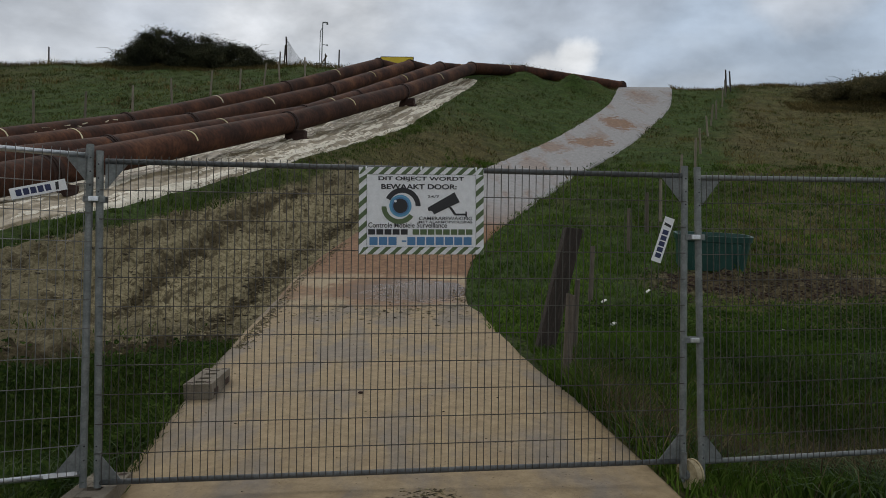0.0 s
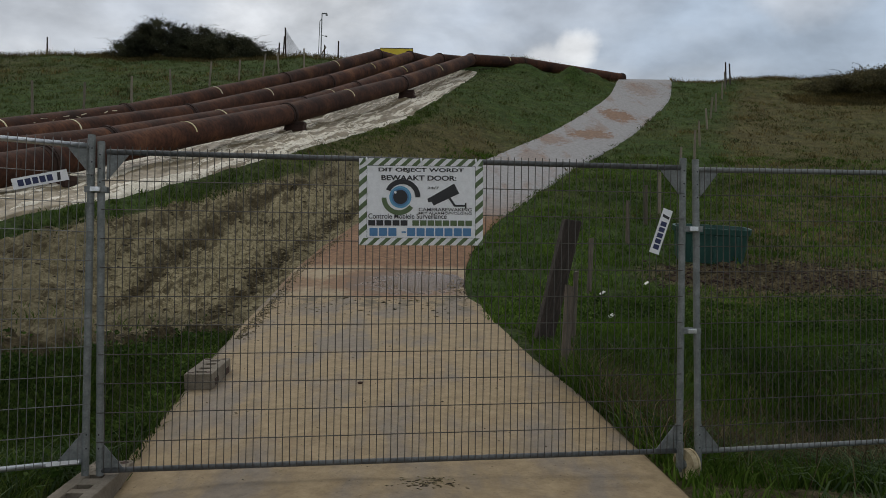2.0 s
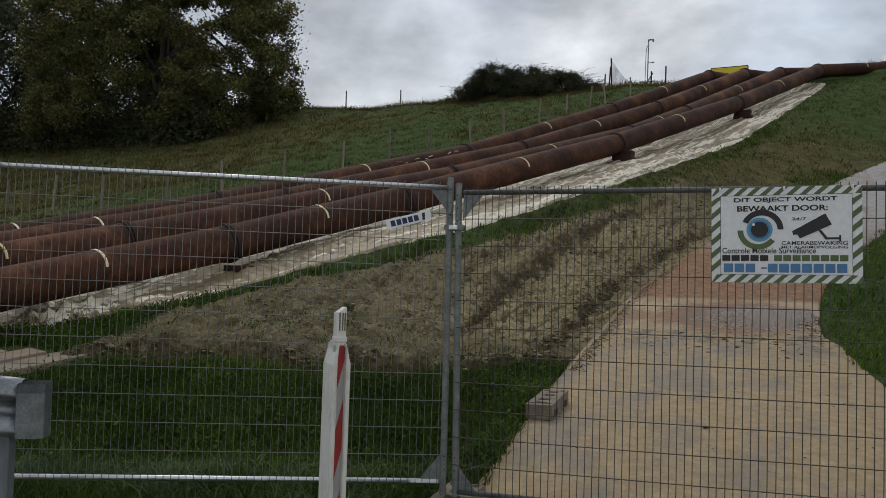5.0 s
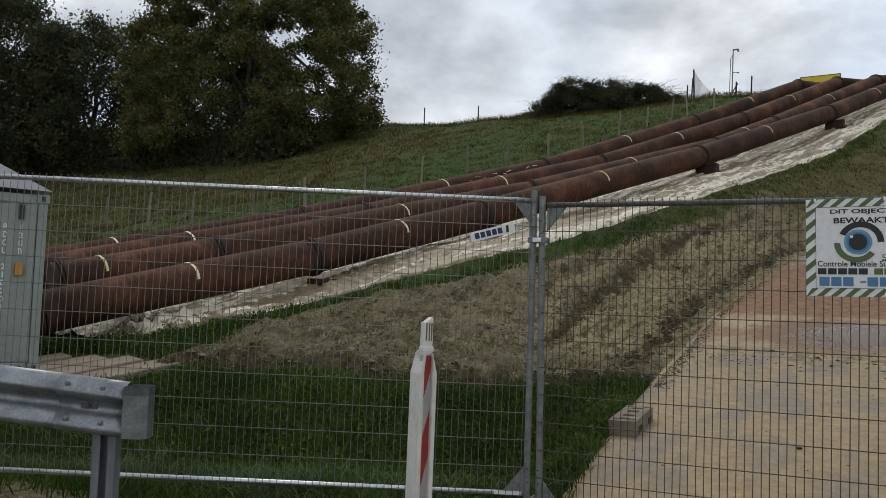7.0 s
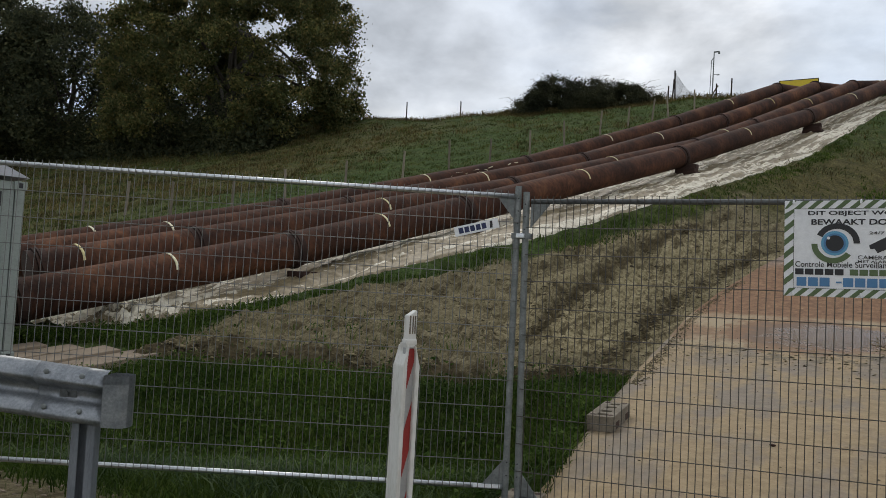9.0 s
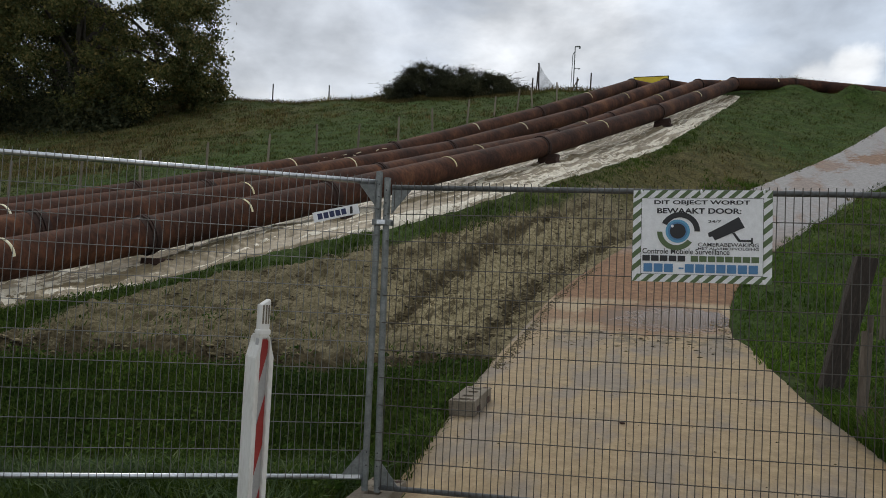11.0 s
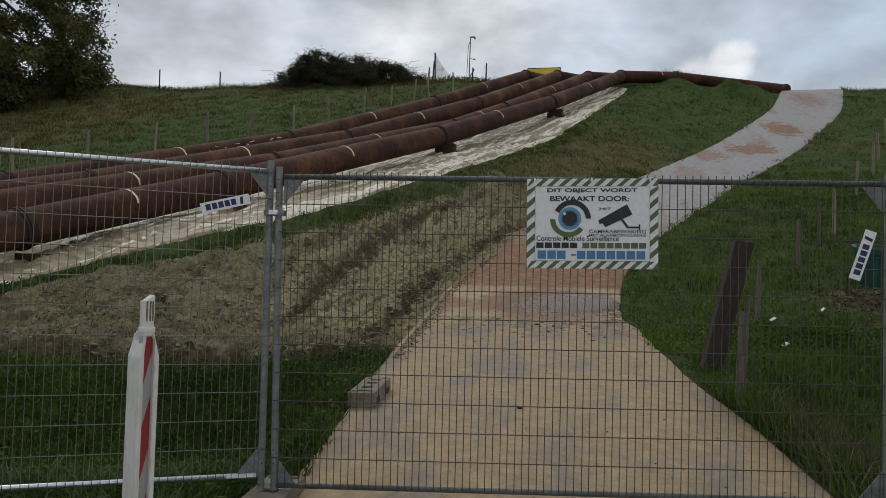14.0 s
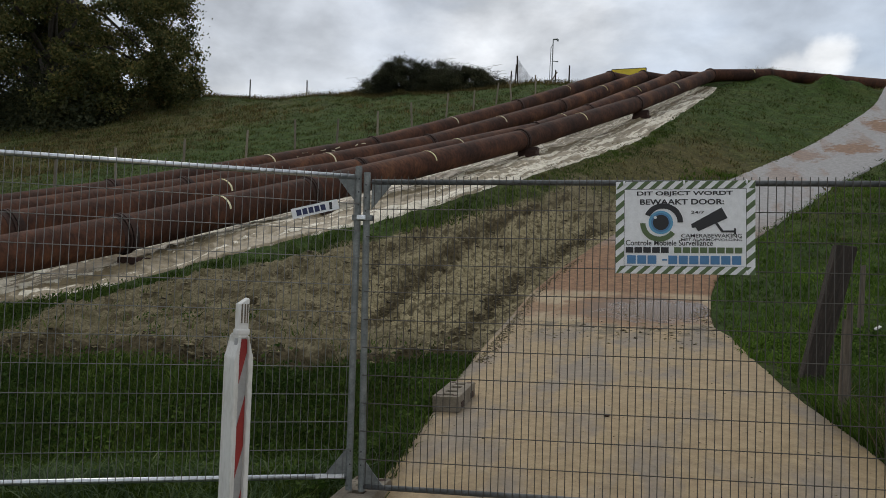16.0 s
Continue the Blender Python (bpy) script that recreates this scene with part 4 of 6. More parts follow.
lettering("24/7", sx(398), sx(460), sz(193), sz(179), M_BLACK, sign)
lettering("CAMERABEWAKING", sx(352), sx(634), sz(313), sz(294), M_BLACK, sign)
lettering("MET ALARMOPVOLGING", sx(352), sx(634), sz(330), sz(317), M_BLACK, sign)
lettering("Controle Mobiele Surveillance", sx(87), sx(500), sz(354), sz(326), M_BLACK, sign)
bars(sx(84), sx(296), sz(391), sz(362), 5, M_BLACK, sign)
bars(sx(316), sx(638), sz(391), sz(362), 8, M_GREEN, sign)
bars(sx(90), sx(634), sz(447), sz(404), 11, M_BLUE, sign, skip=(3,))
flat(rect(sx(262), sx(286), sz(430), sz(422)), M_BLUE, "bar", sign)
ecx, ecz = sx(255), sz(237)
flat(arc_poly(ecx, ecz, 0.0, 0.066, 0, 359.9, 40)[:40], M_IRIS, "iris", sign)
flat(arc_poly(ecx, ecz, 0.0, 0.053, 0, 359.9, 40)[:40], M_BLUE, "iris_ring", sign, y=-0.0047)
flat(arc_poly(ecx, ecz, 0.0, 0.043, 0, 359.9, 40)[:40], M_BLACK, "pupil", sign, y=-0.0059)
flat(arc_poly(ecx - 0.03, ecz + 0.028, 0.0, 0.008, 0, 359.9, 16)[:16], M_WHITE, "glint", sign, y=-0.0071)
flat(arc_poly(ecx + 0.012, ecz, 0.078, 0.108, 0, 155), M_BLACK, "eyelid", sign)
flat(arc_poly(ecx - 0.008, ecz - 0.004, 0.075, 0.104, 180, 325), M_GREEN, "eyelid", sign)
flat([(sx(408), sz(240)), (sx(540), sz(162)), (sx(568), sz(215)), (sx(432), sz(282)), (sx(420), sz(262)), (sx(402), sz(264)), (sx(398), sz(245))], M_BLACK, "camera_symbol", sign)
flat([(sx(510), sz(243)), (sx(522), sz(240)), (sx(548), sz(277)), (sx(598), sz(277)), (sx(598), sz(266)), (sx(606), sz(266)), (sx(606), sz(298)), (sx(598), sz(298)), (sx(598), sz(287)), (sx(540), sz(287))], M_BLACK, "bracket_symbol", sign)
for x in (0.045, 0.37, 0.70):
    for z in (0.012, SH - 0.008):
        bm = BM()
        bmesh.ops.create_uvsphere(bm, u_segments=8, v_segments=6, radius=0.009, matrix=Matrix.Translation((x, -0.006, z)) @ Matrix.Diagonal((0.7, 0.5, 1.5, 1)))
        part("cable_tie", bm, M_WHITE, sign, "white cable tie", smooth=True)


# ---------------------------------------------------------------- small fence things
def maker_plate(m, label):
    top = thing("name_plate", m, label, "plate", "name plates on the fence")
    bm = BM()
    box(bm, (0.285, 0.003, 0.062), (0, 0, 0), 0.0)
    part("plate", bm, M_WHITE, top)
    for i in range(5):
        flat(rect(-0.115 + i * 0.037, -0.115 + i * 0.037 + 0.029, -0.018, 0.018), M_NAVY, "bar", top, y=-0.0022)
    flat([(0.083, -0.022), (0.100, -0.022), (0.107, 0.022), (0.090, 0.022)], M_BLACK, "mark", top, y=-0.0022)


maker_plate(LEFTP @ pose(3.62 - 0.278, -0.028, 1.70, 0, -16, 0), "white maker's plate wired to the mesh")
maker_plate(GATE @ pose(3.345, -0.028, 1.485, 0, -72, 0), "white maker's plate hanging askew on the mesh")


def clamp(m, label="shiny zinc clamp joining two fence posts"):
    top = thing("fence_clamp", m, label, "clamp", "fence clamps")
    bm = BM()
    box(bm, (0.125, 0.006, 0.036), (0, -0.026, 0), 0.002)
    part("front_plate", bm, M_STEEL, top)
    bm = BM()
    box(bm, (0.125, 0.006, 0.036), (0, 0.026, 0), 0.002)
    part("back_plate", bm, M_STEEL, top)
    bm = BM()
    rod(bm, (0, -0.045, 0), (0, 0.045, 0), 0.006, 8)
    rod(bm, (0, -0.030, 0), (0, -0.042, 0), 0.014, 6)
    box(bm, (0.055, 0.016, 0.028), (0.0, -0.035, 0.0), 0.003)
    part("bolt", bm, M_CLAMP, top, "bright bolt and nut")


clamp(pose(-0.036, -0.003, 1.718, 0, 0, 8))
clamp(pose(3.53, 0.335, 1.553, 0, 0, 8))
clamp(pose(3.528, 0.335, 0.92, 0, 0, 8))


def foot_block(m, label, L=0.70, H=0.135):
    """Cast foot with slots through the top and dark plates for hand holes in the sides; length along local y."""
    top = thing("concrete_block", m, label, "concrete block", "concrete fence blocks")
    bm = BM()
    W = 0.235
    for x in (-W / 2 + 0.035, W / 2 - 0.035):
        box(bm, (0.07, L, H), (x, 0, H / 2), 0.008)
    for y, d in ((-L / 2 + 0.035, 0.07), (-0.17, 0.075), (0.0, 0.12), (0.17, 0.075), (L / 2 - 0.035, 0.07)):
        box(bm, (W - 0.13, d, H - 0.004), (0, y, (H - 0.004) / 2), 0.004)
    box(bm, (W - 0.13, L - 0.02, 0.05), (0, 0, 0.027))
    part("body", bm, M_CONC, top)
    for x, y in ((-0.075, 0.06 - L / 2), (0.075, 0.06 - L / 2), (-0.075, L / 2 - 0.06), (0.075, L / 2 - 0.06)):
        bm = BM()
        rod(bm, (x, y, H - 0.003), (x, y, H + 0.001), 0.026, 14)
        part("socket", bm, M_RUSTDARK, top, "dark tube socket")
    # dark plates drawn for the shade in the hand holes
    for y in (-0.2, 0.2):
        bm = BM()
        box(bm, (0.004, 0.13, 0.055), (W / 2 + 0.0005, y, 0.045))
        part("hand_hole", bm, M_RUSTDARK, top, "dark plate for the shade in a recess")
        bm = BM()
        box(bm, (0.004, 0.13, 0.055), (-W / 2 - 0.0005, y, 0.045))
        part("hand_hole", bm, M_RUSTDARK, top, "dark plate for the shade in a recess")


foot_block(pose(0.005, -0.11, -0.110, 0, 0, 6), "brown-grey concrete block holding two fence posts", 0.86, 0.167)
bz_block = float(base_z(-0.02, 2.5)) + 0.03
foot_block(pose(-0.09, 2.28, bz_block - 0.025, 3, -2, 4), "spare concrete block lying on the path's edge")

# gate wheel
WHEEL = GATE.inverted() @ pose(3.515, 0.315, 0.10, 0, 0, 25)
M_WHEEL = simple("worn yellow rubber", [(0.3, (0.20, 0.15, 0.08)), (0.5, (0.42, 0.34, 0.2)), (0.7, (0.55, 0.47, 0.32))], 12, 60, 0.7, 0, 0.3, 0.004)
bm = BM()
for x, w, r in ((-0.022, 0.012, 0.092), (0.022, 0.012, 0.092), (0.0, 0.034, 0.084)):
    rod(bm, (x - w / 2, 0, 0), (x + w / 2, 0, 0), r, 30)
wheel = part("wheel", bm, M_WHEEL, gate, "worn yellowish wheel", m=WHEEL)
bm = BM()
rod(bm, (-0.045, 0, 0), (0.045, 0, 0), 0.03, 16)
part("hub", bm, M_STEEL, wheel)
bm = BM()
box(bm, (0.008, 0.04, 0.16), (-0.05, 0, 0.06), 0.002)
part("bracket", bm, M_STEEL, wheel)

# ---------------------------------------------------------------- beacon
M_BWHITE = simple("dirty white plastic", [(0.3, (0.50, 0.48, 0.43)), (0.5, (0.68, 0.67, 0.63)), (0.7, (0.76, 0.75, 0.72))], 4, 45, 0.5, 0, 0.1, 0.002, stretch=(2, 2, 0.5))
M_BRED = simple("faded red sheeting", [(0.3, (0.22, 0.02, 0.018)), (0.7, (0.36, 0.035, 0.03))], 6, 60, 0.4, 0, 0.05, 0.001)
M_BGREY = simple("grey white sheeting", [(0.3, (0.30, 0.30, 0.29)), (0.7, (0.44, 0.44, 0.43))], 6, 60, 0.4, 0, 0.05, 0.001)
bz = float(full_z(np.array(-0.20), np.array(-1.12)))
beacon = thing("traffic_beacon", pose(-0.14, -1.15, bz - 0.02, 0, 0.4, 0) @ pose(0, 0, 0, 0, 0, 61), "white plastic traffic beacon with red diagonal stripes, top broken", "traffic beacon")
BWID, BH = 0.096, 0.94


def beacon_side(x0, x1, y0, y1):
    bm = BM()
    pts = [(0.02, 0.04), (0.0, 0.12), (0.0, BH - 0.10), (0.035, BH)]
    rows = []
    for inset, z in pts:
        xa = x0 + inset if x0 < 0 else x0
        xb = x1 if x0 < 0 else x1 - inset
        rows.append([bm.verts.new(p) for p in ((xa, y0, z), (xb, y0, z), (xb, y1, z), (xa, y1, z))])
    for r0, r1 in zip(rows[:-1], rows[1:]):
        for i in range(4):
            bm.faces.new((r0[i], r0[(i + 1) % 4], r1[(i + 1) % 4], r1[i]))
    bm.faces.new(rows[0])
    bm.faces.new(rows[-1])
    bmesh.ops.bevel(bm, geom=bm.edges[:], offset=0.003, segments=2, affect="EDGES")
    return bm


LIFTED = Matrix.Translation((0, 0, 0.19))
part("side", beacon_side(-BWID / 2, -BWID / 2 + 0.024, -0.038, 0.07), M_BWHITE, beacon, m=LIFTED)
part("side", beacon_side(BWID / 2 - 0.024, BWID / 2, -0.038, 0.07), M_BWHITE, beacon, m=LIFTED)
bm = BM()
box(bm, (BWID - 0.04, 0.03, BH - 0.06), (0, 0.0, BH / 2 + 0.02), 0.004)
part("face", bm, M_BGREY, beacon, m=LIFTED)
hw = BWID / 2 - 0.025
for k in range(-1, 3):
    z0 = k * 0.44 - 0.20
    q = [(-hw, z0), (hw, z0 + 0.18), (hw, z0 + 0.42), (-hw, z0 + 0.24)]
    out = []
    for i in range(4):
        (xa, za), (xb, zb) = q[i], q[(i + 1) % 4]
        for t in np.linspace(0, 1, 12, endpoint=False):
            out.append((xa + (xb - xa) * t, min(max(za + (zb - za) * t, 0.05), BH - 0.015)))
    out = [p for i, p in enumerate(out) if abs(p[0] - out[i - 1][0]) + abs(p[1] - out[i - 1][1]) > 1e-5]
    if max(p[1] for p in out) - min(p[1] for p in out) > 0.05:
        flat(out, M_BRED, "stripe", beacon, y=-0.0165, thick=0.0015, label="red diagonal stripe").matrix_local = LIFTED
bm = BM()
box(bm, (BWID - 0.045, 0.074, 0.02), (0, 0.016, BH), 0.004)
box(bm, (0.064, 0.05, 0.03), (0, 0, BH + 0.018), 0.008)
part("cap", bm, M_BWHITE, beacon, m=LIFTED)
bm = BM()
box(bm, (0.052, 0.042, 0.15), (0.0, 0, BH + 0.09), 0.006)
for v in bm.verts:
    if v.co.z > BH + 0.14:
        v.co.z += 0.012 * math.sin(v.co.x * 90) + 0.3 * v.co.x * 0.2
part("neck", bm, M_BWHITE, beacon, "broken white plastic lamp socket", m=LIFTED)
# darker strips drawn as the shade in the slots
for dx in (-0.016, 0.004, 0.02):
    bm = BM()
    box(bm, (0.007, 0.004, 0.09), (dx * 0.8, -0.0215, BH + 0.105))
    part("slot", bm, M_CONC, beacon, m=LIFTED)
bm = BM()
box(bm, (0.30, 0.36, 0.11), (0.0, 0, 0.05), 0.02)
box(bm, (0.06, 0.05, 0.16), (0, 0, 0.16), 0.005)
part("base", bm, M_RUSTDARK, beacon, "dark rubber base plate")

# ---------------------------------------------------------------- guard rail
RDIR = Vector((-0.887, -0.461, 0.0)).normalized()
rail = thing("guard_rail", Matrix.Translation((-1.841, -1.539, 0.0)) @ Euler((0, 0, math.atan2(RDIR.y, RDIR.x))).to_matrix().to_4x4(), "galvanised steel guard rail end on a post", "guard rail")
# local x runs away from the end, local y points to the road side, profile in y and z
prof = [(0.0, 0.155), (0.012, 0.153), (0.03, 0.146), (0.052, 0.128), (0.068, 0.106), (0.079, 0.084), (0.082, 0.072), (0.078, 0.060), (0.055, 0.043), (0.026, 0.028), (0.012, 0.014), (0.008, -0.012), (0.014, -0.034), (0.030, -0.044), (0.052, -0.062), (0.070, -0.088), (0.081, -0.116), (0.079, -0.134), (0.062, -0.150), (0.030, -0.157), (0.0, -0.160)]


def rail_z(x):
    return 0.645 + 0.085 * x


def beam(x0, x1, push=0.0, n_steps=8):
    bm = BM()
    rows = []
    for i in range(n_steps + 1):
        x = x0 + (x1 - x0) * i / n_steps
        rows.append([[bm.verts.new((x, y + push + t, rail_z(x) + z)) for y, z in prof] for t in (0.0, -0.004)])
    for a, b in zip(rows[:-1], rows[1:]):
        for k in range(len(prof) - 1):
            bm.faces.new((a[0][k], a[0][k + 1], b[0][k + 1], b[0][k]))
            bm.faces.new((a[1][k], b[1][k], b[1][k + 1], a[1][k + 1]))
        for k in (0, -1):
            bm.faces.new((a[0][k], b[0][k], b[1][k], a[1][k]))
    for r in (rows[0], rows[-1]):
        for k in range(len(prof) - 1):
            bm.faces.new((r[0][k], r[1][k], r[1][k + 1], r[0][k + 1]))
    return bm


part("beam", beam(0.36, 4.2), M_RAIL, rail, smooth=True)
part("end_beam", beam(0.02, 0.42, 0.006, 3), M_RAIL, rail, "overlapping end piece", smooth=True)
bm = BM()
outline = [(0.02, 0.09), (-0.085, 0.085), (-0.112, 0.06), (-0.118, 0.0), (-0.10, -0.05), (0.02, -0.06)]
lo_ = [bm.verts.new((x, y, rail_z(0) - 0.150)) for x, y in outline]
hi_ = [bm.verts.new((x, y, rail_z(0) + 0.138)) for x, y in outline]
for i in range(len(outline)):
    j = (i + 1) % len(outline)
    bm.faces.new((lo_[i], lo_[j], hi_[j], hi_[i]))
bm.faces.new(lo_)
top_face = bm.faces.new(hi_)
bmesh.ops.inset_region(bm, faces=[top_face], thickness=0.006)
for v in top_face.verts:
    v.co.z -= 0.05
part("end_cap", bm, M_RAIL, rail, "folded end cap")
for x, z, y in ((0.15, 0.112, 0.068), (0.355, 0.112, 0.068), (0.15, -0.082, 0.072), (0.355, -0.082, 0.072)):
    bm = BM()
    bmesh.ops.create_uvsphere(bm, u_segments=12, v_segments=8, radius=0.017, matrix=Matrix.Translation((x, y + 0.006, rail_z(x) + z)) @ Matrix.Diagonal((1, 0.5, 1, 1)))
    part("bolt", bm, M_STEEL, rail, smooth=True)
bm = BM()
box(bm, (0.10, 0.006, 0.042), (0.25, 0.017, rail_z(0.25) - 0.004), 0.002)
rod(bm, (0.255, 0.015, rail_z(0.25) - 0.004), (0.255, 0.034, rail_z(0.25) - 0.004), 0.014, 6)
part("slot_plate", bm, M_DARKTUBE, rail, "dark slotted plate with bolt")
bm = BM()
for bx, by, w, d in ((0.16, -0.065, 0.14, 0.006), (0.093, -0.035, 0.006, 0.06), (0.227, -0.035, 0.006, 0.06), (0.115, -0.004, 0.045, 0.006), (0.205, -0.004, 0.045, 0.006)):
    box(bm, (w, d, 1.15), (bx, by, rail_z(0.22) - 0.55), 0.002)
part("post", bm, M_RPOST, rail, "dull grey steel post")
bm = BM()
for bx, by, w, d in ((2.9, -0.045, 0.10, 0.006), (2.852, -0.022, 0.006, 0.05), (2.948, -0.022, 0.006, 0.05)):
    box(bm, (w, d, 1.25), (bx, by, rail_z(2.9) - 0.62), 0.002)
part("post", bm, M_RPOST, rail, "dull grey steel post")

# ---------------------------------------------------------------- container and concrete plates
M_BOX = simple("pale grey green container paint", [(0.3, (0.20, 0.225, 0.20)), (0.5, (0.28, 0.31, 0.28)), (0.7, (0.33, 0.36, 0.33))], 3, 40, 0.5, 0.2, 0.1, 0.004)
cdir = math.degrees(math.atan2(-0.94, -0.34))
cont = thing("shipping_container", pose(-8.205, 1.75, 0.08, 0, 0, cdir), "pale grey steel shipping container with white markings", "container")
CL, CD, CH = 2.99, 2.35, 2.44
bm = BM()
# corrugated front wall along local x, facing local +y
steps = 40
front = []
for i in range(steps + 1):
    x = 0.12 + (CL - 0.24) * i / steps
    y = -0.03 if (i // 2) % 2 else -0.005
    front.append((x, y))
lo_ = [bm.verts.new((x, y, 0.15)) for x, y in front]
hi_ = [bm.verts.new((x, y, CH - 0.12)) for x, y in front]
for i in range(steps):
    bm.faces.new((lo_[i], lo_[i + 1], hi_[i + 1], hi_[i]))
part("front_wall", bm, M_BOX, cont)
bm = BM()
box(bm, (CL - 0.02, CD - 0.1, CH - 0.12), (CL / 2, -CD / 2 - 0.03, CH / 2))
part("body", bm, M_BOX, cont)
for x in (0.05, CL - 0.05):
    bm = BM()
    box(bm, (0.12, 0.12, CH - 0.2), (x, -0.05, CH / 2), 0.012)
    part("corner_post", bm, M_BOX, cont)
    for z in (0.06, CH - 0.06):
        bm = BM()
        box(bm, (0.16, 0.16, 0.118), (x, -0.05, z), 0.01)
        cast = part("corner_casting", bm, M_BOX, cont)
        # black plate as the shade inside the casting's opening
        bm = BM()
        box(bm, (0.05, 0.004, 0.07), (x, 0.032, z), 0.0)
        part("opening", bm, M_BLACK, cast)
for z in (0.07, CH - 0.07):
    bm = BM()
    box(bm, (CL - 0.26, 0.09, 0.12), (CL / 2, -0.045, z), 0.008)
    part("frame_beam", bm, M_BOX, cont)
bm = BM()
vs = [bm.verts.new(p) for p in ((-0.05, 0.05, CH + 0.05), (CL, 0.05, CH + 0.05), (CL, -CD, CH + 0.05), (-0.05, -CD, CH + 0.05), (0.95, 0.05, CH + 0.52), (CL, 0.05, CH + 0.52), (CL, -CD, CH + 0.52), (0.95, -CD, CH + 0.52))]
for f_ in ((0, 1, 2, 3), (4, 5, 6, 7), (0, 4, 5, 1), (1, 5, 6, 2), (2, 6, 7, 3), (3, 7, 4, 0)):
    bm.faces.new([vs[i] for i in f_])
part("roof_cover", bm, simple("pale sheet roof", [(0.3, (0.42, 0.42, 0.45)), (0.7, (0.58, 0.58, 0.62))], 3, 40, 0.5), cont, "pale sloping cover over the roof")
for column, text in ((0.49, "BDCU 210003 1"), (0.30, "12GB")):
    for i, ch in enumerate(text):
        if ch == " ":
            continue
        wide = 0.018 if ch == "1" else 0.05
        z = CH - 0.51 - i * 0.108
        letter = lettering(ch, -wide / 2, wide / 2, z, z + 0.078, M_WHITE, cont)
        letter.matrix_local = Matrix.Translation((column, 0.004, 0)) @ Matrix.Rotation(math.pi, 4, "Z")
bm = BM()
box(bm, (0.09, 0.003, 0.17), (0.30, 0.005, CH - 1.04))
part("label_plate", bm, simple("orange label", [(0.3, (0.45, 0.2, 0.02)), (0.7, (0.6, 0.3, 0.03))]), cont, "small orange label")
bm = BM()
box(bm, (0.06, 0.02, 0.2), (0.30, -0.004, CH - 0.26), 0.004)
part("vent", bm, M_BLACK, cont, "dark ventilator")

M_PLATE = simple("pale dusty concrete", [(0.3, (0.155, 0.117, 0.08)), (0.7, (0.31, 0.245, 0.175))], 3, 40, 0.9, 0, 0.3, 0.006)


def plate(x, y, lift, rx, rz, size, label):
    z = float(ground_z(x, y)) + lift
    top = thing("concrete_plate", pose(x, y, z, rx, 0, rz), label, "concrete plate", "concrete plates by the ditch")
    bm = BM()
    box(bm, size, (0, 0, size[2] / 2), 0.012)
    part("slab", bm, M_PLATE, top)


for x, y, lift, rx, rz, wide, long_ in ((-8.85, 1.92, -0.02, 8.5, -19, 0.56, 1.2), (-8.2, 2.04, -0.03, 8.0, -17, 0.6, 1.22), (-7.54, 2.10, -0.02, 9.0, -18, 0.6, 1.25), (-6.88, 2.14, -0.03, 8.5, -15, 0.62, 1.3)):
    plate(x, y, lift, rx, rz, (wide + 0.03, long_, 0.09), "pale dusty concrete plate laid beside others by the ditch")


# ---------------------------------------------------------------- posts and stakes
def stake(x, y, h, r, lean=(0, 0), name="fence_post", label="thin weathered wooden fence post", group="meadow fence posts", material=None, square=False):
    z = float(full_z(np.array(x), np.array(y))) - 0.06
    bm = BM()
    if square:
        box(bm, (r * 2, r * 1.4, h), (0, 0, h / 2), r * 0.15)
    else:
        rod(bm, (0, 0, 0), (0, 0, h), r, 9, r * 0.88)
    for v in bm.verts:
        t = v.co.z / h
        v.co.x += 0.02 * math.sin(5 * t + x) * r * 10
        v.co.y += 0.02 * math.cos(4 * t + y) * r * 10
        if t > 0.95:
            v.co.z += (0.25 * r) * math.sin(v.co.x * 60 + x * 7)
    ob = part(name, bm, material or M_STAKE)
    ob.matrix_world = pose(x, y, z, lean[1], lean[0], random.uniform(0, 90) if not square else 10)
    return tagged(ob, label, "post", group)


for x, y in ((-6.7, 39.6), (-7.7, 37.6), (-8.3, 36.4), (-9.2, 34.9), (-10.0, 32.6), (-10.8, 29.7), (-11.7, 27.6), (-12.7, 25.5), (-13.9, 24.0), (-14.8, 21.7), (-16.0, 19.4), (-17.2, 17.3), (-18.3, 15.7), (-19.4, 13.9), (-21.8, 13.9), (-24.4, 14.0)):
    stake(x, y, random.uniform(1.15, 1.4), 0.05, (random.uniform(-4, 4), random.uniform(-4, 4)))
for x, y in ((4.47, 8.8), (6.16, 13.2), (7.05, 15.05), (7.7, 16.15), (9.6, 20.6), (11.05, 23.6), (12.1, 26.2), (13.6, 29.8), (14.7, 32.6), (15.5, 34.2), (17.3, 38.3), (18.3, 40.6)):
    stake(x, y, random.uniform(1.0, 1.2), 0.045, (random.uniform(-5, 5), random.uniform(-4, 4)), material=M_POST if y < 16 else M_STAKE, label="grey weathered wooden post of the pasture fence", group="pasture fence posts")
stake(3.10, 4.44, 1.60, 0.105, (13.5, -3), "gate_post", "thick dark old wooden post leaning beside the path", "", M_WOOD, True)
stake(3.10, 2.62, 0.92, 0.046, (2.5, 0), material=M_POST, label="short pale stake in front of the old post", group="stakes by the path")
stake(3.52, 4.72, 0.95, 0.036, (2, 0), material=M_POST, label="grey stake beside the old post", group="stakes by the path")
for x, dx in ((18.85, 6), (19.12, 15)):
    stake(x, 42.0, 1.5, 0.05, (dx, 0), label="dark post on the ridge", group="ridge posts", material=M_WOOD)
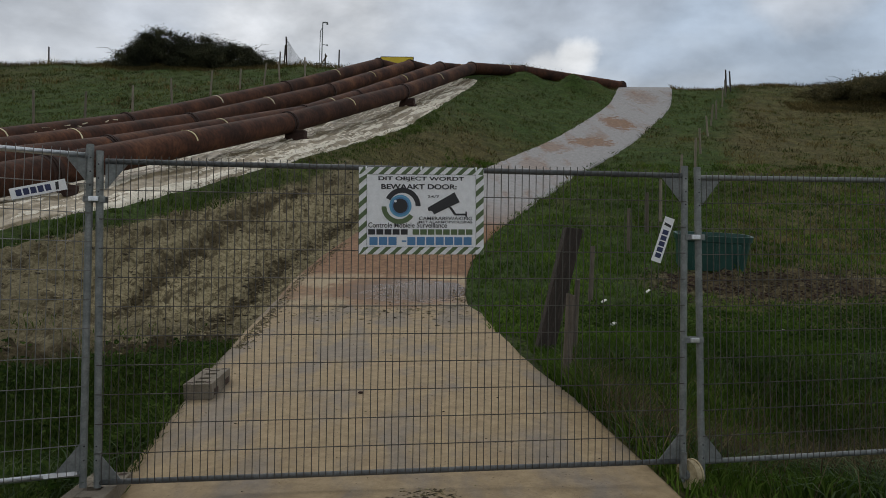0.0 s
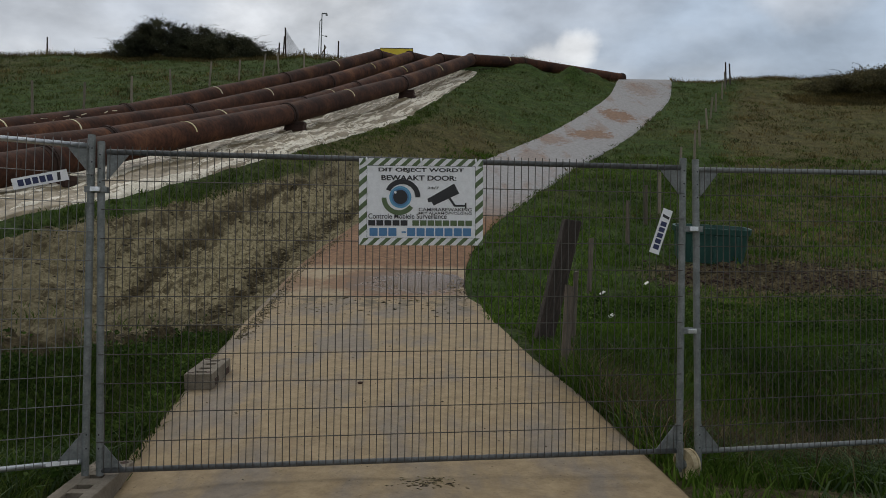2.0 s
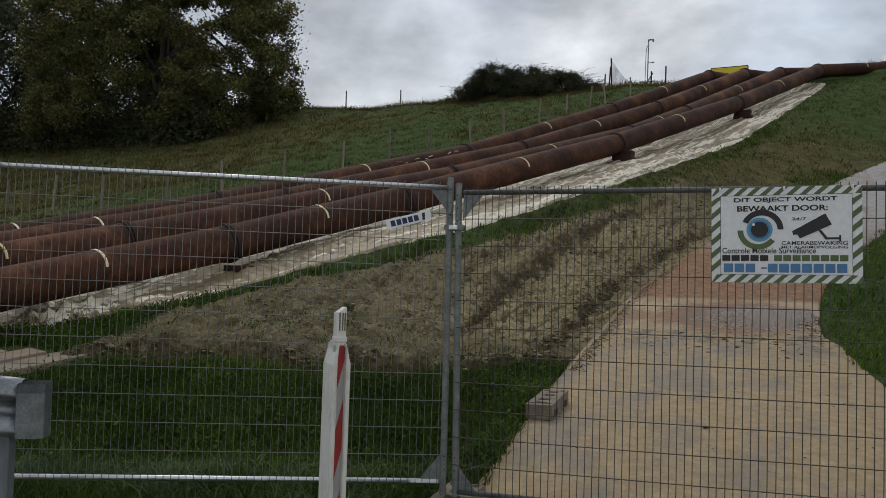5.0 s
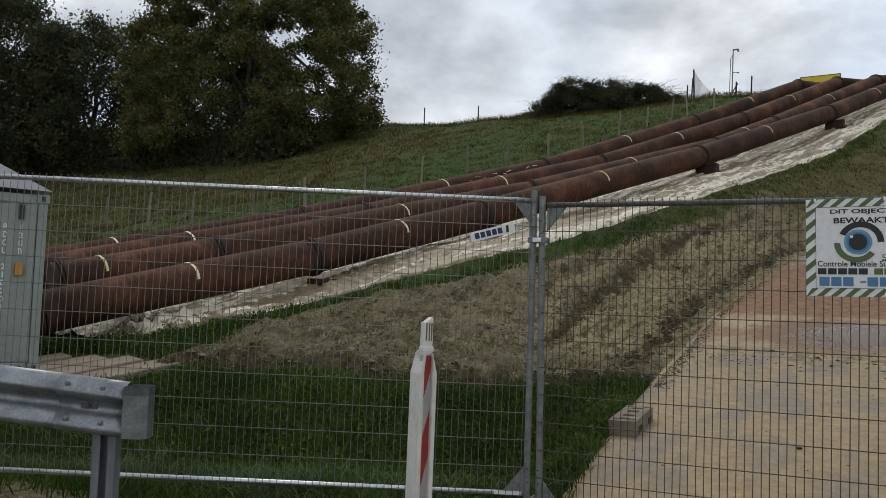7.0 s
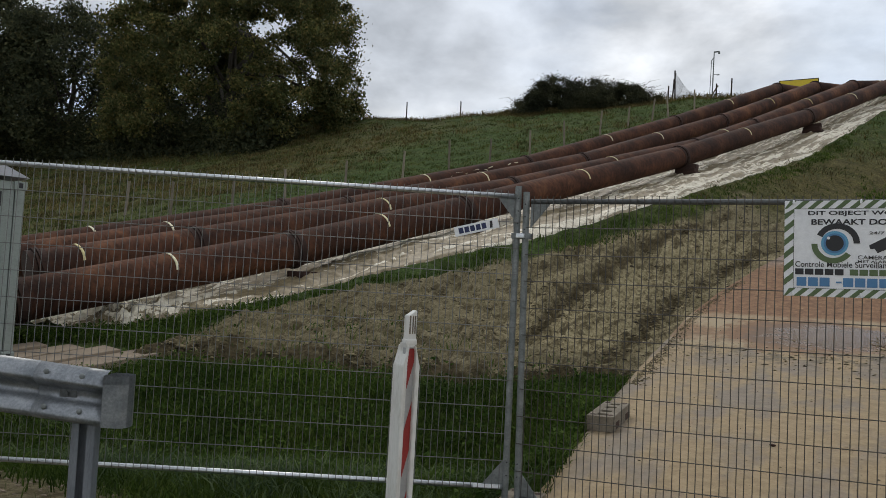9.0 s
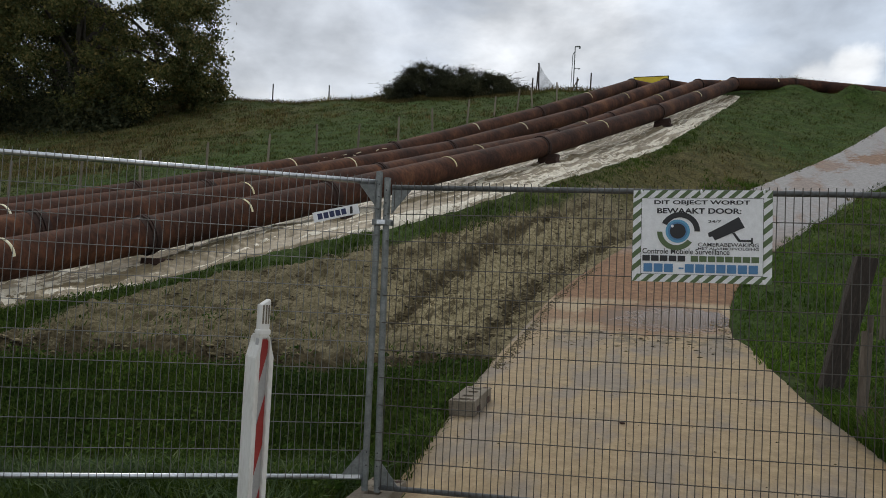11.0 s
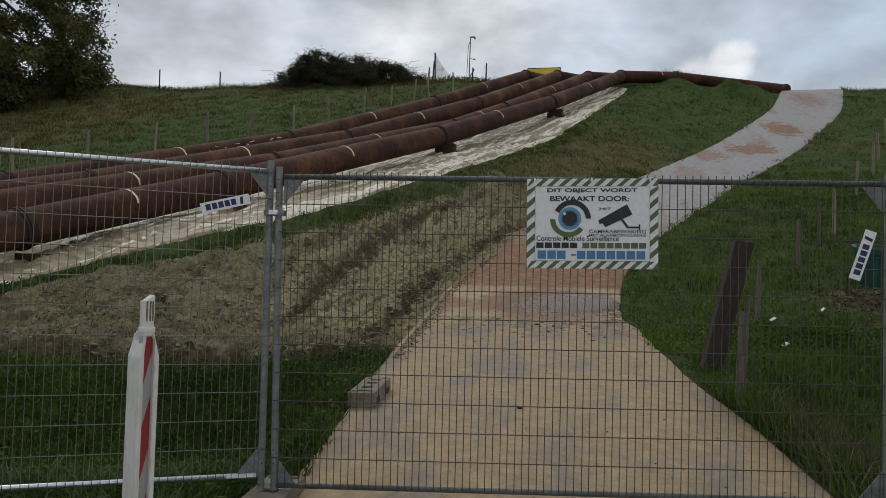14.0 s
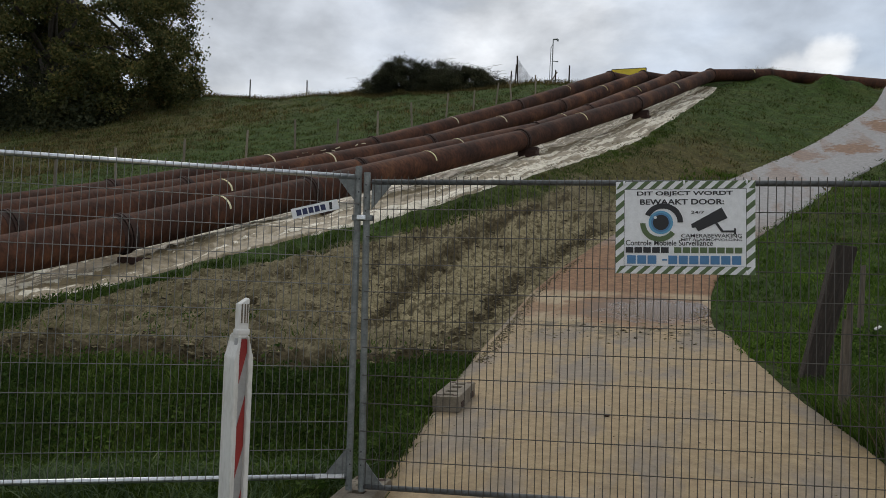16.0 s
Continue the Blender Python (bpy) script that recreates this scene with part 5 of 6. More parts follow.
for x, y, h in ((-33.5, 44.0, 1.5), (-29.0, 44.0, 1.5), (-24.6, 44.6, 1.3)):
    stake(x, y, h, 0.05, (0, 0), label="dark post on the ridge", group="ridge posts", material=M_WOOD)

# chalk marks on the far pipe, illegible
chalk = [o for o in scene.objects if o.name.startswith("pipeline") and o.parent is None][-1]
M_CHALK = simple("cream chalk", [(0.3, (0.42, 0.36, 0.22)), (0.7, (0.66, 0.60, 0.44))], 6, 40, 0.9)
for y, w, drop, slope in ((16.9, 0.22, 0.0, 0.5), (17.2, 0.26, 0.05, -0.3), (17.5, 0.20, 0.0, 0.6), (17.9, 0.30, 0.04, 0.2), (18.3, 0.16, -0.02, -0.7), (18.55, 0.24, 0.04, 0.3), (19.4, 0.18, 0.02, 0.5), (19.75, 0.2, 0.03, -0.2)):
    p = pipe_axis(-15.7, y, float(np.interp(y, *LIFT[-15.7]))) - chalk.matrix_world.translation
    bm = BM()
    d = Vector((0.335, 1, 0.3)).normalized()
    side = Vector((0.75, -0.25, 0.45)).normalized()
    up = d.cross(side).normalized()
    c = p + side * (RADIUS + 0.004) - up * drop
    q = [c + d * a * w * 0.5 - up * (b * 0.016 + a * slope * 0.05) for a, b in ((-1, -1), (1, -1), (1, 1), (-1, 1))]
    lo_ = [bm.verts.new(v) for v in q]
    hi_ = [bm.verts.new(v + side * 0.006) for v in q]
    bm.faces.new(lo_)
    bm.faces.new(hi_)
    for j in range(4):
        bm.faces.new((lo_[j], lo_[(j + 1) % 4], hi_[(j + 1) % 4], hi_[j]))
    part("chalk_bar", bm, M_CHALK, chalk)

# ---------------------------------------------------------------- drinking trough
M_TROUGH = simple("dark green plastic", [(0.3, (0.011, 0.046, 0.038)), (0.7, (0.024, 0.088, 0.070))], 4, 50, 0.4, 0, 0.1, 0.003)
tz = float(full_z(np.array(7.72), np.array(11.9)))
trough = thing("water_trough", pose(7.60, 11.9, tz - 0.05, 8, 2.5, -6), "dark green plastic cattle trough on bare soil", "trough")
bm = BM()
loops = []
for z, s_ in ((0.0, 0.90), (0.35, 0.95), (0.60, 0.985), (0.62, 1.03), (0.74, 1.05), (0.74, 0.99), (0.40, 0.93), (0.15, 0.86)):
    loops.append([bm.verts.new((0.76 * s_ * math.copysign(abs(math.cos(t)) ** 0.6, math.cos(t)), 0.48 * s_ * math.copysign(abs(math.sin(t)) ** 0.6, math.sin(t)), z)) for t in np.linspace(0, math.tau, 40, endpoint=False)])
for a, b in zip(loops[:-1], loops[1:]):
    for i in range(40):
        bm.faces.new((a[i], a[(i + 1) % 40], b[(i + 1) % 40], b[i]))
bm.faces.new(loops[0])
bm.faces.new(loops[-1])
part("tub", bm, M_TROUGH, trough)
for x in (-0.45, 0.0, 0.45):
    bm = BM()
    box(bm, (0.05, 0.03, 0.55), (x, -0.47, 0.31), 0.01)
    part("rib", bm, M_TROUGH, trough)

# ---------------------------------------------------------------- things on the ridge
mast = thing("camera_mast", pose(-6.75, 45.0, float(base_z(-6.75, 45.0))), "slim grey twin-pole camera mast on a low frame on the ridge", "mast")
bm = BM()
rod(bm, (0.06, 0, 0.2), (0.10, 0, 3.05), 0.04, 10, 0.032)
part("pole", bm, M_STEEL, mast)
bm = BM()
rod(bm, (-0.10, 0, 0.2), (-0.04, 0, 2.55), 0.022, 8)
rod(bm, (-0.05, 0, 2.5), (0.09, 0, 2.75), 0.02, 8)
part("stay", bm, M_STEEL, mast)
bm = BM()
rod(bm, (0.08, 0, 1.62), (0.40, 0, 1.56), 0.022, 8)
box(bm, (0.12, 0.08, 0.07), (0.40, 0, 1.57), 0.01)
part("side_arm", bm, M_STEEL, mast)
bm = BM()
box(bm, (0.34, 0.12, 0.07), (0.25, 0, 3.07), 0.02)
box(bm, (0.12, 0.12, 0.14), (0.40, 0, 3.0), 0.02)
part("camera_head", bm, M_STEEL, mast)
bm = BM()
for z in (0.12, 0.34):
    rod(bm, (-0.42, 0, z), (0.55, 0, z), 0.035, 8)
for x in (-0.42, -0.05, 0.2, 0.55):
    rod(bm, (x, 0, -0.1), (x, 0, 0.36), 0.035, 8)
part("base_frame", bm, M_STEEL, mast)
bm = BM()
rod(bm, (-0.25, -0.1, -0.25), (0.42, -0.1, 0.85), 0.045, 8)
part("brace", bm, M_STAKE, mast)
for dx, h in ((-2.7, 1.5), (0.0, 1.0), (0.9, 1.4), (-3.0, 1.1)):
    stake(-6.75 + dx + 0.35, 44.7, h, 0.05, (2, 0), label="dark post on the ridge", group="ridge posts", material=M_WOOD)
M_NET = simple("pale grey net", [(0.3, (0.30, 0.31, 0.33)), (0.7, (0.5, 0.51, 0.53))], 3, 60, 0.9)
net = thing("safety_net", pose(-9.0, 45.0, float(base_z(-9.0, 45.0))), "pale triangular safety net between ridge posts", "net")
bm = BM()
for i in range(30):
    t = i / 29
    rod(bm, (t * 1.75, 0, 0.05), (t * 1.75, 0, 0.12 + 1.85 * (1 - t) ** 1.7), 0.009, 4)
for i in range(30):
    z = 0.05 + i * 0.064
    x1 = 1.75 * max(0.03, 1 - (max(z - 0.12, 0.0) / 1.85) ** (1 / 1.7))
    rod(bm, (0, 0, z), (x1, 0, z), 0.009, 4)
part("mesh", bm, M_NET, net)
bm = BM()
rod(bm, (0, 0, -0.1), (-0.06, 0, 2.1), 0.05, 8)
part("pole", bm, M_WOOD, net)
M_YEL = simple("yellow board", [(0.3, (0.66, 0.47, 0.02)), (0.7, (0.82, 0.62, 0.04))], 3, 30, 0.5)
board = thing("yellow_board", pose(-1.75, 45.6, float(base_z(-1.7, 45.6)) - 0.14), "flat yellow board standing behind the pipes", "board")
bm = BM()
box(bm, (2.15, 0.05, 1.0), (0, 0, 0.5), 0.01)
part("panel", bm, M_YEL, board)
bm = BM()
box(bm, (2.2, 0.06, 0.05), (0, 0, 1.02), 0.01)
part("top_edge", bm, M_BLACK, board)
for x in (-1.09, 1.09):
    bm = BM()
    box(bm, (0.05, 0.06, 1.0), (x, 0, 0.5), 0.01)
    part("side_edge", bm, M_BLACK, board)


# ---------------------------------------------------------------- foliage
def leaf_material(name, dark, mid, light):
    m, n, l, s = tree_of(name)
    geo = n.new("ShaderNodeNewGeometry")
    r = ramp_node(n, l, geo.outputs["Random Per Island"], [(0.0, dark), (0.55, mid), (1.0, light)])
    big = noise_node(n, l, 0.5, 3)
    rb = ramp_node(n, l, big.outputs["Fac"], [(0.35, (0.6, 0.6, 0.6)), (0.65, (1.25, 1.15, 1.0))])
    l.new(mix_node(n, l, 1.0, r.outputs["Color"], rb.outputs["Color"], "MULTIPLY"), s.inputs["Base Color"])
    s.inputs["Roughness"].default_value = 0.75
    s.inputs["Specular IOR Level"].default_value = 0.1
    thin = n.new("ShaderNodeBsdfTranslucent")
    l.new(s.inputs["Base Color"].links[0].from_socket, thin.inputs["Color"])
    both = n.new("ShaderNodeMixShader")
    both.inputs["Fac"].default_value = 0.35
    l.new(s.outputs["BSDF"], both.inputs[1])
    l.new(thin.outputs["BSDF"], both.inputs[2])
    l.new(both.outputs["Shader"], n["Material Output"].inputs["Surface"])
    return m


def leaves(rng, centres, size):
    """One bent leaf of two triangles at each centre."""
    k = len(centres)
    d = rng.normal(size=(k, 3))
    d /= np.linalg.norm(d, axis=1, keepdims=True)
    u = np.cross(d, rng.normal(size=(k, 3)))
    u /= np.linalg.norm(u, axis=1, keepdims=True)
    w = np.cross(d, u)
    s = (size * rng.uniform(0.6, 1.4, k))[:, None]
    v = np.stack([centres - u * s, centres - w * s * 0.55 + d * s * 0.2, centres + u * s, centres + w * s * 0.55 + d * s * 0.2], 1).reshape(-1, 3)
    o = np.arange(k)[:, None] * 4
    f = np.concatenate([o + [0, 1, 2], o + [0, 2, 3]], 1).reshape(-1, 3)
    return v, f


def crown_points(rng, count, centre, radii, clumps, spread, dome=-0.35, fill=0.55):
    c = []
    while len(c) < clumps:
        p = rng.normal(size=3)
        p /= np.linalg.norm(p)
        if p[2] < dome:
            continue
        c.append(p * rng.uniform(fill, 1.0) ** 0.5)
    c = np.array(c)
    pick = rng.integers(0, clumps, count)
    off = rng.normal(size=(count, 3)) * spread * rng.uniform(0.6, 1.3, clumps)[pick][:, None]
    off[:, 2] *= 0.75
    return np.array(centre) + (c[pick]) * np.array(radii) + off


M_BARK = simple("dark bark", [(0.3, (0.02, 0.017, 0.013)), (0.7, (0.07, 0.058, 0.045))], 3, 20, 0.95, 0, 0.6, 0.03)
M_OAK = leaf_material("oak leaves turning", (0.062, 0.080, 0.034), (0.118, 0.138, 0.055), (0.23, 0.195, 0.080))
M_WOODS = leaf_material("dark woodland leaves", (0.040, 0.052, 0.032), (0.068, 0.083, 0.050), (0.115, 0.12, 0.066))
M_BUSH = leaf_material("dark bramble leaves", (0.034, 0.042, 0.028), (0.058, 0.068, 0.042), (0.095, 0.094, 0.058))


def tree(x, y, radii, lift, count, clumps, spread, leaf, material, seed, label, group=""):
    rng = np.random.default_rng(seed)
    z = float(base_z(x, y)) - 0.2
    top = thing("tree", pose(x, y, z), label, "tree", group)
    bm = BM()
    h = lift + radii[2] * 0.5
    tr = 0.035 * radii[0] + 0.15
    pts = [Vector((0.25 * math.sin(i * 1.3 + seed), 0.25 * math.cos(i * 1.7 + seed), h * i / 6)) for i in range(7)]
    for i in range(6):
        rod(bm, pts[i], pts[i + 1], tr * (1 - i * 0.12), 10, tr * (1 - (i + 1) * 0.12))
    part("trunk", bm, M_BARK, top)
    for i in range(11):
        a = i * 2.4 + seed
        st = pts[1 + i % 5]
        en = Vector((math.cos(a) * radii[0] * 0.8, math.sin(a) * radii[1] * 0.8, lift + radii[2] * rng.uniform(-0.1, 0.7)))
        md = (st + en) / 2 + Vector((0, 0, 0.8))
        bm = BM()
        rod(bm, st, md, tr * 0.38, 7, tr * 0.22)
        rod(bm, md, en, tr * 0.22, 7, tr * 0.06)
        part("limb", bm, M_BARK, top)
    v, f = leaves(rng, crown_points(rng, count, (0, 0, lift), radii, clumps, spread), leaf)
    part("crown", array_mesh("crown", v, f, material, smooth=False), None, top)
    return top


tree(-41.6, 38.0, (11.0, 8.5, 13.4), 3.7, 190000, 640, 0.42, 0.115, M_OAK, 3, "large spreading oak with dark green and brown leaves")
tree(-57.5, 35.5, (6.0, 6.0, 10.2), 3.0, 36000, 130, 0.8, 0.15, M_WOODS, 5, "dark leafy tree at the meadow's edge", "trees at the meadow's edge")
tree(-66.5, 33.0, (7.4, 6.0, 16.0), 3.0, 44000, 130, 0.85, 0.16, M_WOODS, 6, "dark leafy tree at the meadow's edge", "trees at the meadow's edge")
tree(-74.0, 35.0, (8.5, 7.0, 17.0), 3.5, 42000, 120, 1.0, 0.18, M_WOODS, 7, "dark leafy tree at the meadow's edge", "trees at the meadow's edge")
tree(-52.0, 46.0, (6.0, 6.0, 7.5), 3.0, 24000, 100, 0.8, 0.17, M_WOODS, 8, "dark leafy tree at the meadow's edge", "trees at the meadow's edge")
tree(-88.0, 36.0, (9.0, 7.0, 14.0), 4.0, 20000, 60, 1.3, 0.3, M_WOODS, 9, "dark leafy tree at the meadow's edge", "trees at the meadow's edge")


def undergrowth(x0, x1, y0, high, count, seed, label):
    rng = np.random.default_rng(seed)
    xs = rng.uniform(x0, x1, count)
    ys = y0 + rng.normal(size=count) * 1.2
    zs = base_z(xs, ys) + np.abs(rng.normal(size=count)) * high * (0.5 + fbm(xs, ys, 0.3, 2.0))
    v, f = leaves(rng, np.stack([xs, ys, zs], 1), 0.13)
    tagged(new("undergrowth", array_mesh("undergrowth", v, f, M_WOODS, smooth=False)), label, "undergrowth", kind="stuff")


# dark leaf band, added also to deepen the shade below the crowns
undergrowth(-95, -33, 34.5, 1.6, 52000, 21, "dark shrubs and weeds deepening the shade under the trees")


M_MOUND = leaf_material("brownish bramble leaves", (0.078, 0.078, 0.042), (0.115, 0.110, 0.058), (0.17, 0.15, 0.082))


def bush(x, y, domes, count, clumps, seed, label, sprigs=60, sink=0.35, leaf=0.075, material=M_BUSH):
    """A thicket of several domes, each (dx, dy, rx, ry, rz), with arching shoots above it."""
    rng = np.random.default_rng(seed)
    z = float(base_z(x, y)) - sink
    top = thing("bramble_bush", pose(x, y, z), label, "bush", "bushes on the ridge")
    share = np.array([rx * rz for _, _, rx, _, rz in domes])
    share = share / share.sum()
    pts = []
    for (dx, dy, rx, ry, rz), w in zip(domes, share):
        p = crown_points(rng, int(count * w), (dx, dy, 0), (rx, ry, rz), max(20, int(clumps * w)), 0.20, dome=-0.02, fill=0.45)
        p[:, 2] = np.abs(p[:, 2])
        pts.append(p)
    v, f = leaves(rng, np.concatenate(pts), leaf)
    part("foliage", array_mesh("foliage", v, f, material, smooth=False), None, top)
    bm = BM()
    for i in range(sprigs):
        dx, dy, rx, ry, rz = domes[i % len(domes)]
        a = rng.uniform(0.25, math.pi - 0.25)
        b = Vector((dx + math.cos(a) * rx * 0.95, dy + rng.uniform(-1, 1) * ry * 0.4, math.sin(a) * rz * 0.95))
        out = Vector((math.cos(a) * 0.5 + rng.uniform(-0.35, 0.35), 0, rng.uniform(0.15, 0.5)))
        t = b + out * rng.uniform(0.5, 1.1)
        rod(bm, b, t, 0.018, 4, 0.010)
        u = t + Vector((out.x * 0.9 + rng.uniform(-0.2, 0.2), 0, rng.uniform(-0.05, 0.15)))
        rod(bm, t, u, 0.010, 4, 0.005)
        rod(bm, t, t + Vector((rng.uniform(-0.3, 0.3), 0, rng.uniform(0.0, 0.2))), 0.008, 4, 0.004)
    tagged(part("twigs", bm, M_BARK, top), kind="stuff")


bush(-15.5, 45.2, ((-1.9, 0, 2.4, 1.8, 2.75), (-3.7, 0, 1.9, 1.6, 1.35), (0.6, 0, 2.6, 1.8, 2.25), (2.9, 0, 2.2, 1.7, 1.75), (4.6, 0, 1.5, 1.4, 1.0)), 130000, 520, 31, "wide dark bramble bush on the ridge", 190, leaf=0.052)
bush(27.5, 41.5, ((-3.2, 0, 2.6, 2.0, 1.2), (0.0, -0.4, 3.2, 2.6, 1.85), (3.5, 0, 3.4, 2.6, 1.95), (-0.6, -2.4, 4.6, 2.4, 1.15), (4.5, -2.4, 4.0, 2.4, 1.2)), 84000, 500, 33, "low dark brownish bramble mound on the ridge", 40, 1.0, 0.055, M_MOUND)


# ---------------------------------------------------------------- grass
def blades(name, label, rng, x, y, high, width, material, lean=0.5, z=None):
    """Bent blades of three triangles each, joined into one mesh."""
    k = len(x)
    z = full_z(x, y) if z is None else z
    a = rng.uniform(0, math.tau, k)
    side = np.stack([np.cos(a), np.sin(a), np.zeros(k)], 1) * (width * rng.uniform(0.6, 1.4, k))[:, None]
    b = rng.uniform(0, math.tau, k)
    tip = np.stack([np.cos(b), np.sin(b), np.zeros(k)], 1) * (high * lean * rng.uniform(0.2, 1.6, k))[:, None]
    base = np.stack([x, y, z - 0.01], 1)
    up = np.zeros((k, 3))
    up[:, 2] = high
    mid = base + up * 0.6 + tip * 0.35
    end = base + up * (1 - 0.12 * lean) + tip
    v = np.stack([base - side, base + side, mid + side * 0.7, mid - side * 0.7, end], 1).reshape(-1, 3)
    o = np.arange(k)[:, None] * 5
    f = np.concatenate([o + [0, 1, 2], o + [0, 2, 3], o + [3, 2, 4]], 1).reshape(-1, 3)
    return tagged(new(name, array_mesh(name, v, f, material, smooth=False)), label, "grass", kind="stuff")


M_BLADE = leaf_material("fresh grass blades", (0.029, 0.058, 0.009), (0.057, 0.104, 0.017), (0.126, 0.178, 0.042))
M_VERGE = leaf_material("bright verge grass blades", (0.038, 0.080, 0.010), (0.068, 0.135, 0.018), (0.135, 0.210, 0.042))
M_STRAW = leaf_material("withered grass blades", (0.062, 0.055, 0.022), (0.115, 0.098, 0.040), (0.22, 0.185, 0.088))


def scatter(rng, count, x0, x1, y0, y1, keep):
    x, y = rng.uniform(x0, x1, count), rng.uniform(y0, y1, count)
    ok = (np.abs(x - path_x(y)) > 1.66) & (rng.uniform(0, 1, count) < keep(x, y))
    return x[ok], y[ok]


def not_mud(x, y):
    clear = (np.hypot(x, (y + 0.2) * 0.6) > 0.3) & (np.hypot(x + 0.18, y + 1.12) > 0.3) & (np.hypot((x + 7.75) / 1.5, (y - 2.08) / 0.75) > 1)
    return (1 - mud_mask(x, y) * 0.97) * clear


def off_pipe(x, y):
    return not_mud(x, y) * ~((x > pipe_x(y) - 6.5) & (x < tarp_edge(y) + 0.05) & (y > 2.6) & (y < 41))


rng = np.random.default_rng(77)
x, y = scatter(rng, 105000, -10.5, 0.3, -2.2, 5.6, off_pipe)
blades("ditch_grass", "lush dark green grass in the ditch", rng, x, y, 0.06 + 0.11 * fbm(x, y, 0.9, 4.0) + 0.04 * np.exp(-((y - 2.0) / 1.2) ** 2), 0.0055, M_BLADE, 0.8)
x, y = scatter(rng, 70000, 3.0, 10.0, -1.6, 6.0, not_mud)
blades("verge_grass", "long green grass along the verge", rng, x, y, 0.08 + 0.15 * fbm(x, y, 0.9, 5.0) + 0.16 * np.exp(-((y - 2.2) / 1.2) ** 2), 0.006, M_VERGE, 0.6)
M_HILL = leaf_material("dull hillside grass blades", (0.046, 0.068, 0.019), (0.076, 0.102, 0.030), (0.138, 0.150, 0.054))
M_LONG = leaf_material("long bluish grass", (0.05, 0.085, 0.04), (0.095, 0.15, 0.07), (0.19, 0.25, 0.13))
M_STEM = leaf_material("dull withered stems", (0.062, 0.050, 0.028), (0.125, 0.102, 0.060), (0.25, 0.21, 0.13))
M_WEED = leaf_material("broad weed leaves", (0.027, 0.058, 0.011), (0.056, 0.110, 0.020), (0.115, 0.178, 0.042))


def weeds(name, label, rng, x, y, high, size, material):
    """Small broad leaves standing in clumps."""
    z = full_z(x, y) + high * rng.uniform(0.25, 1.0, len(x))
    v, f = leaves(rng, np.stack([x, y, z], 1), size)
    tagged(new(name, array_mesh(name, v, f, material, smooth=False)), label, "weeds", kind="stuff")


def clumped(rng, tufts, per, spread, x0, x1, y0, y1, keep):
    """Places gathered in tufts."""
    cx, cy = scatter(rng, tufts, x0, x1, y0, y1, keep)
    cx, cy = np.repeat(cx, per), np.repeat(cy, per)
    r = np.repeat(rng.uniform(0.6, 1.5, len(cx) // per), per) * spread
    x, y = cx + rng.normal(size=len(cx)) * r, cy + rng.normal(size=len(cx)) * r
    ok = np.abs(x - path_x(y)) > 1.66
    return x[ok], y[ok]


x, y = scatter(rng, 24000, 3.2, 10.0, 0.2, 4.6, lambda a, b: np.exp(-((b - 1.9) / 1.0) ** 2))
blades("withered_grass", "withered long grass hanging into the ditch", rng, x, y, 0.25 + 0.25 * rng.uniform(0, 1, len(x)), 0.0036, M_STEM, 0.8)
x, y = clumped(rng, 1500, 26, 0.11, -10.5, 0.3, 0.0, 5.4, off_pipe)
weeds("ditch_weeds", "low broad-leaved weeds among the ditch grass", rng, x, y, 0.09 + 0.11 * fbm(x, y, 0.9, 4.0), 0.024, M_WEED)
x, y = clumped(rng, 700, 14, 0.07, -10.5, 0.3, -0.6, 5.4, off_pipe)
blades("ditch_tufts", "taller grass tufts in the ditch", rng, x, y, 0.12 + 0.12 * rng.uniform(0, 1, len(x)), 0.006, M_BLADE, 1.0)
x, y = clumped(rng, 420, 12, 0.09, -6.5, -0.2, -0.9, 0.9, not_mud)
blades("fence_grass", "longer pale grass along the foot of the fence", rng, x, y, 0.12 + 0.12 * rng.uniform(0, 1, len(x)), 0.006, M_LONG, 1.1)
x, y = clumped(rng, 700, 12, 0.09, 3.3, 9.5, 0.6, 4.4, not_mud)
blades("verge_tufts", "long pale green grass tufts along the ditch", rng, x, y, 0.14 + 0.16 * rng.uniform(0, 1, len(x)), 0.006, M_LONG, 1.0)
x, y = clumped(rng, 420, 12, 0.10, 4.2, 9.5, -1.4, 0.9, not_mud)
blades("lying_grass", "long bluish-green grass lying over on the verge", rng, x, y, 0.16 + 0.14 * rng.uniform(0, 1, len(x)), 0.008, M_LONG, 1.8)
x, y = clumped(rng, 1100, 22, 0.12, 3.0, 10.0, 1.5, 8.0, not_mud)
weeds("verge_weeds", "low broad-leaved weeds on the verge", rng, x, y, 0.07 + 0.12 * fbm(x, y, 0.9, 4.0), 0.026, M_WEED)
x, y = scatter(rng, 50000, 1.8, 20.0, 5.5, 22.0, not_mud)
blades("pasture_grass", "short green pasture grass", rng, x, y, 0.04 + 0.07 * fbm(x, y, 0.7, 6.0), 0.009, M_VERGE, 1.0)
x, y = clumped(rng, 3400, 16, 0.10, 1.8, 22.0, 5.5, 24.0, not_mud)
blades("pasture_tufts", "green grass tufts on the pasture", rng, x, y, 0.07 + 0.10 * fbm(x, y, 0.7, 6.0), 0.010, M_VERGE, 0.9)
x, y = scatter(rng, 30000, -9.0, 40.0, 14.0, 46.5, lambda a, b: off_pipe(a, b) * (1 - 0.75 * dry_mask(a, b)))
blades("hill_grass", "short grass on the hillside", rng, x, y, 0.04 + 0.07 * fbm(x, y, 0.6, 7.0), 0.016, M_HILL, 1.0)
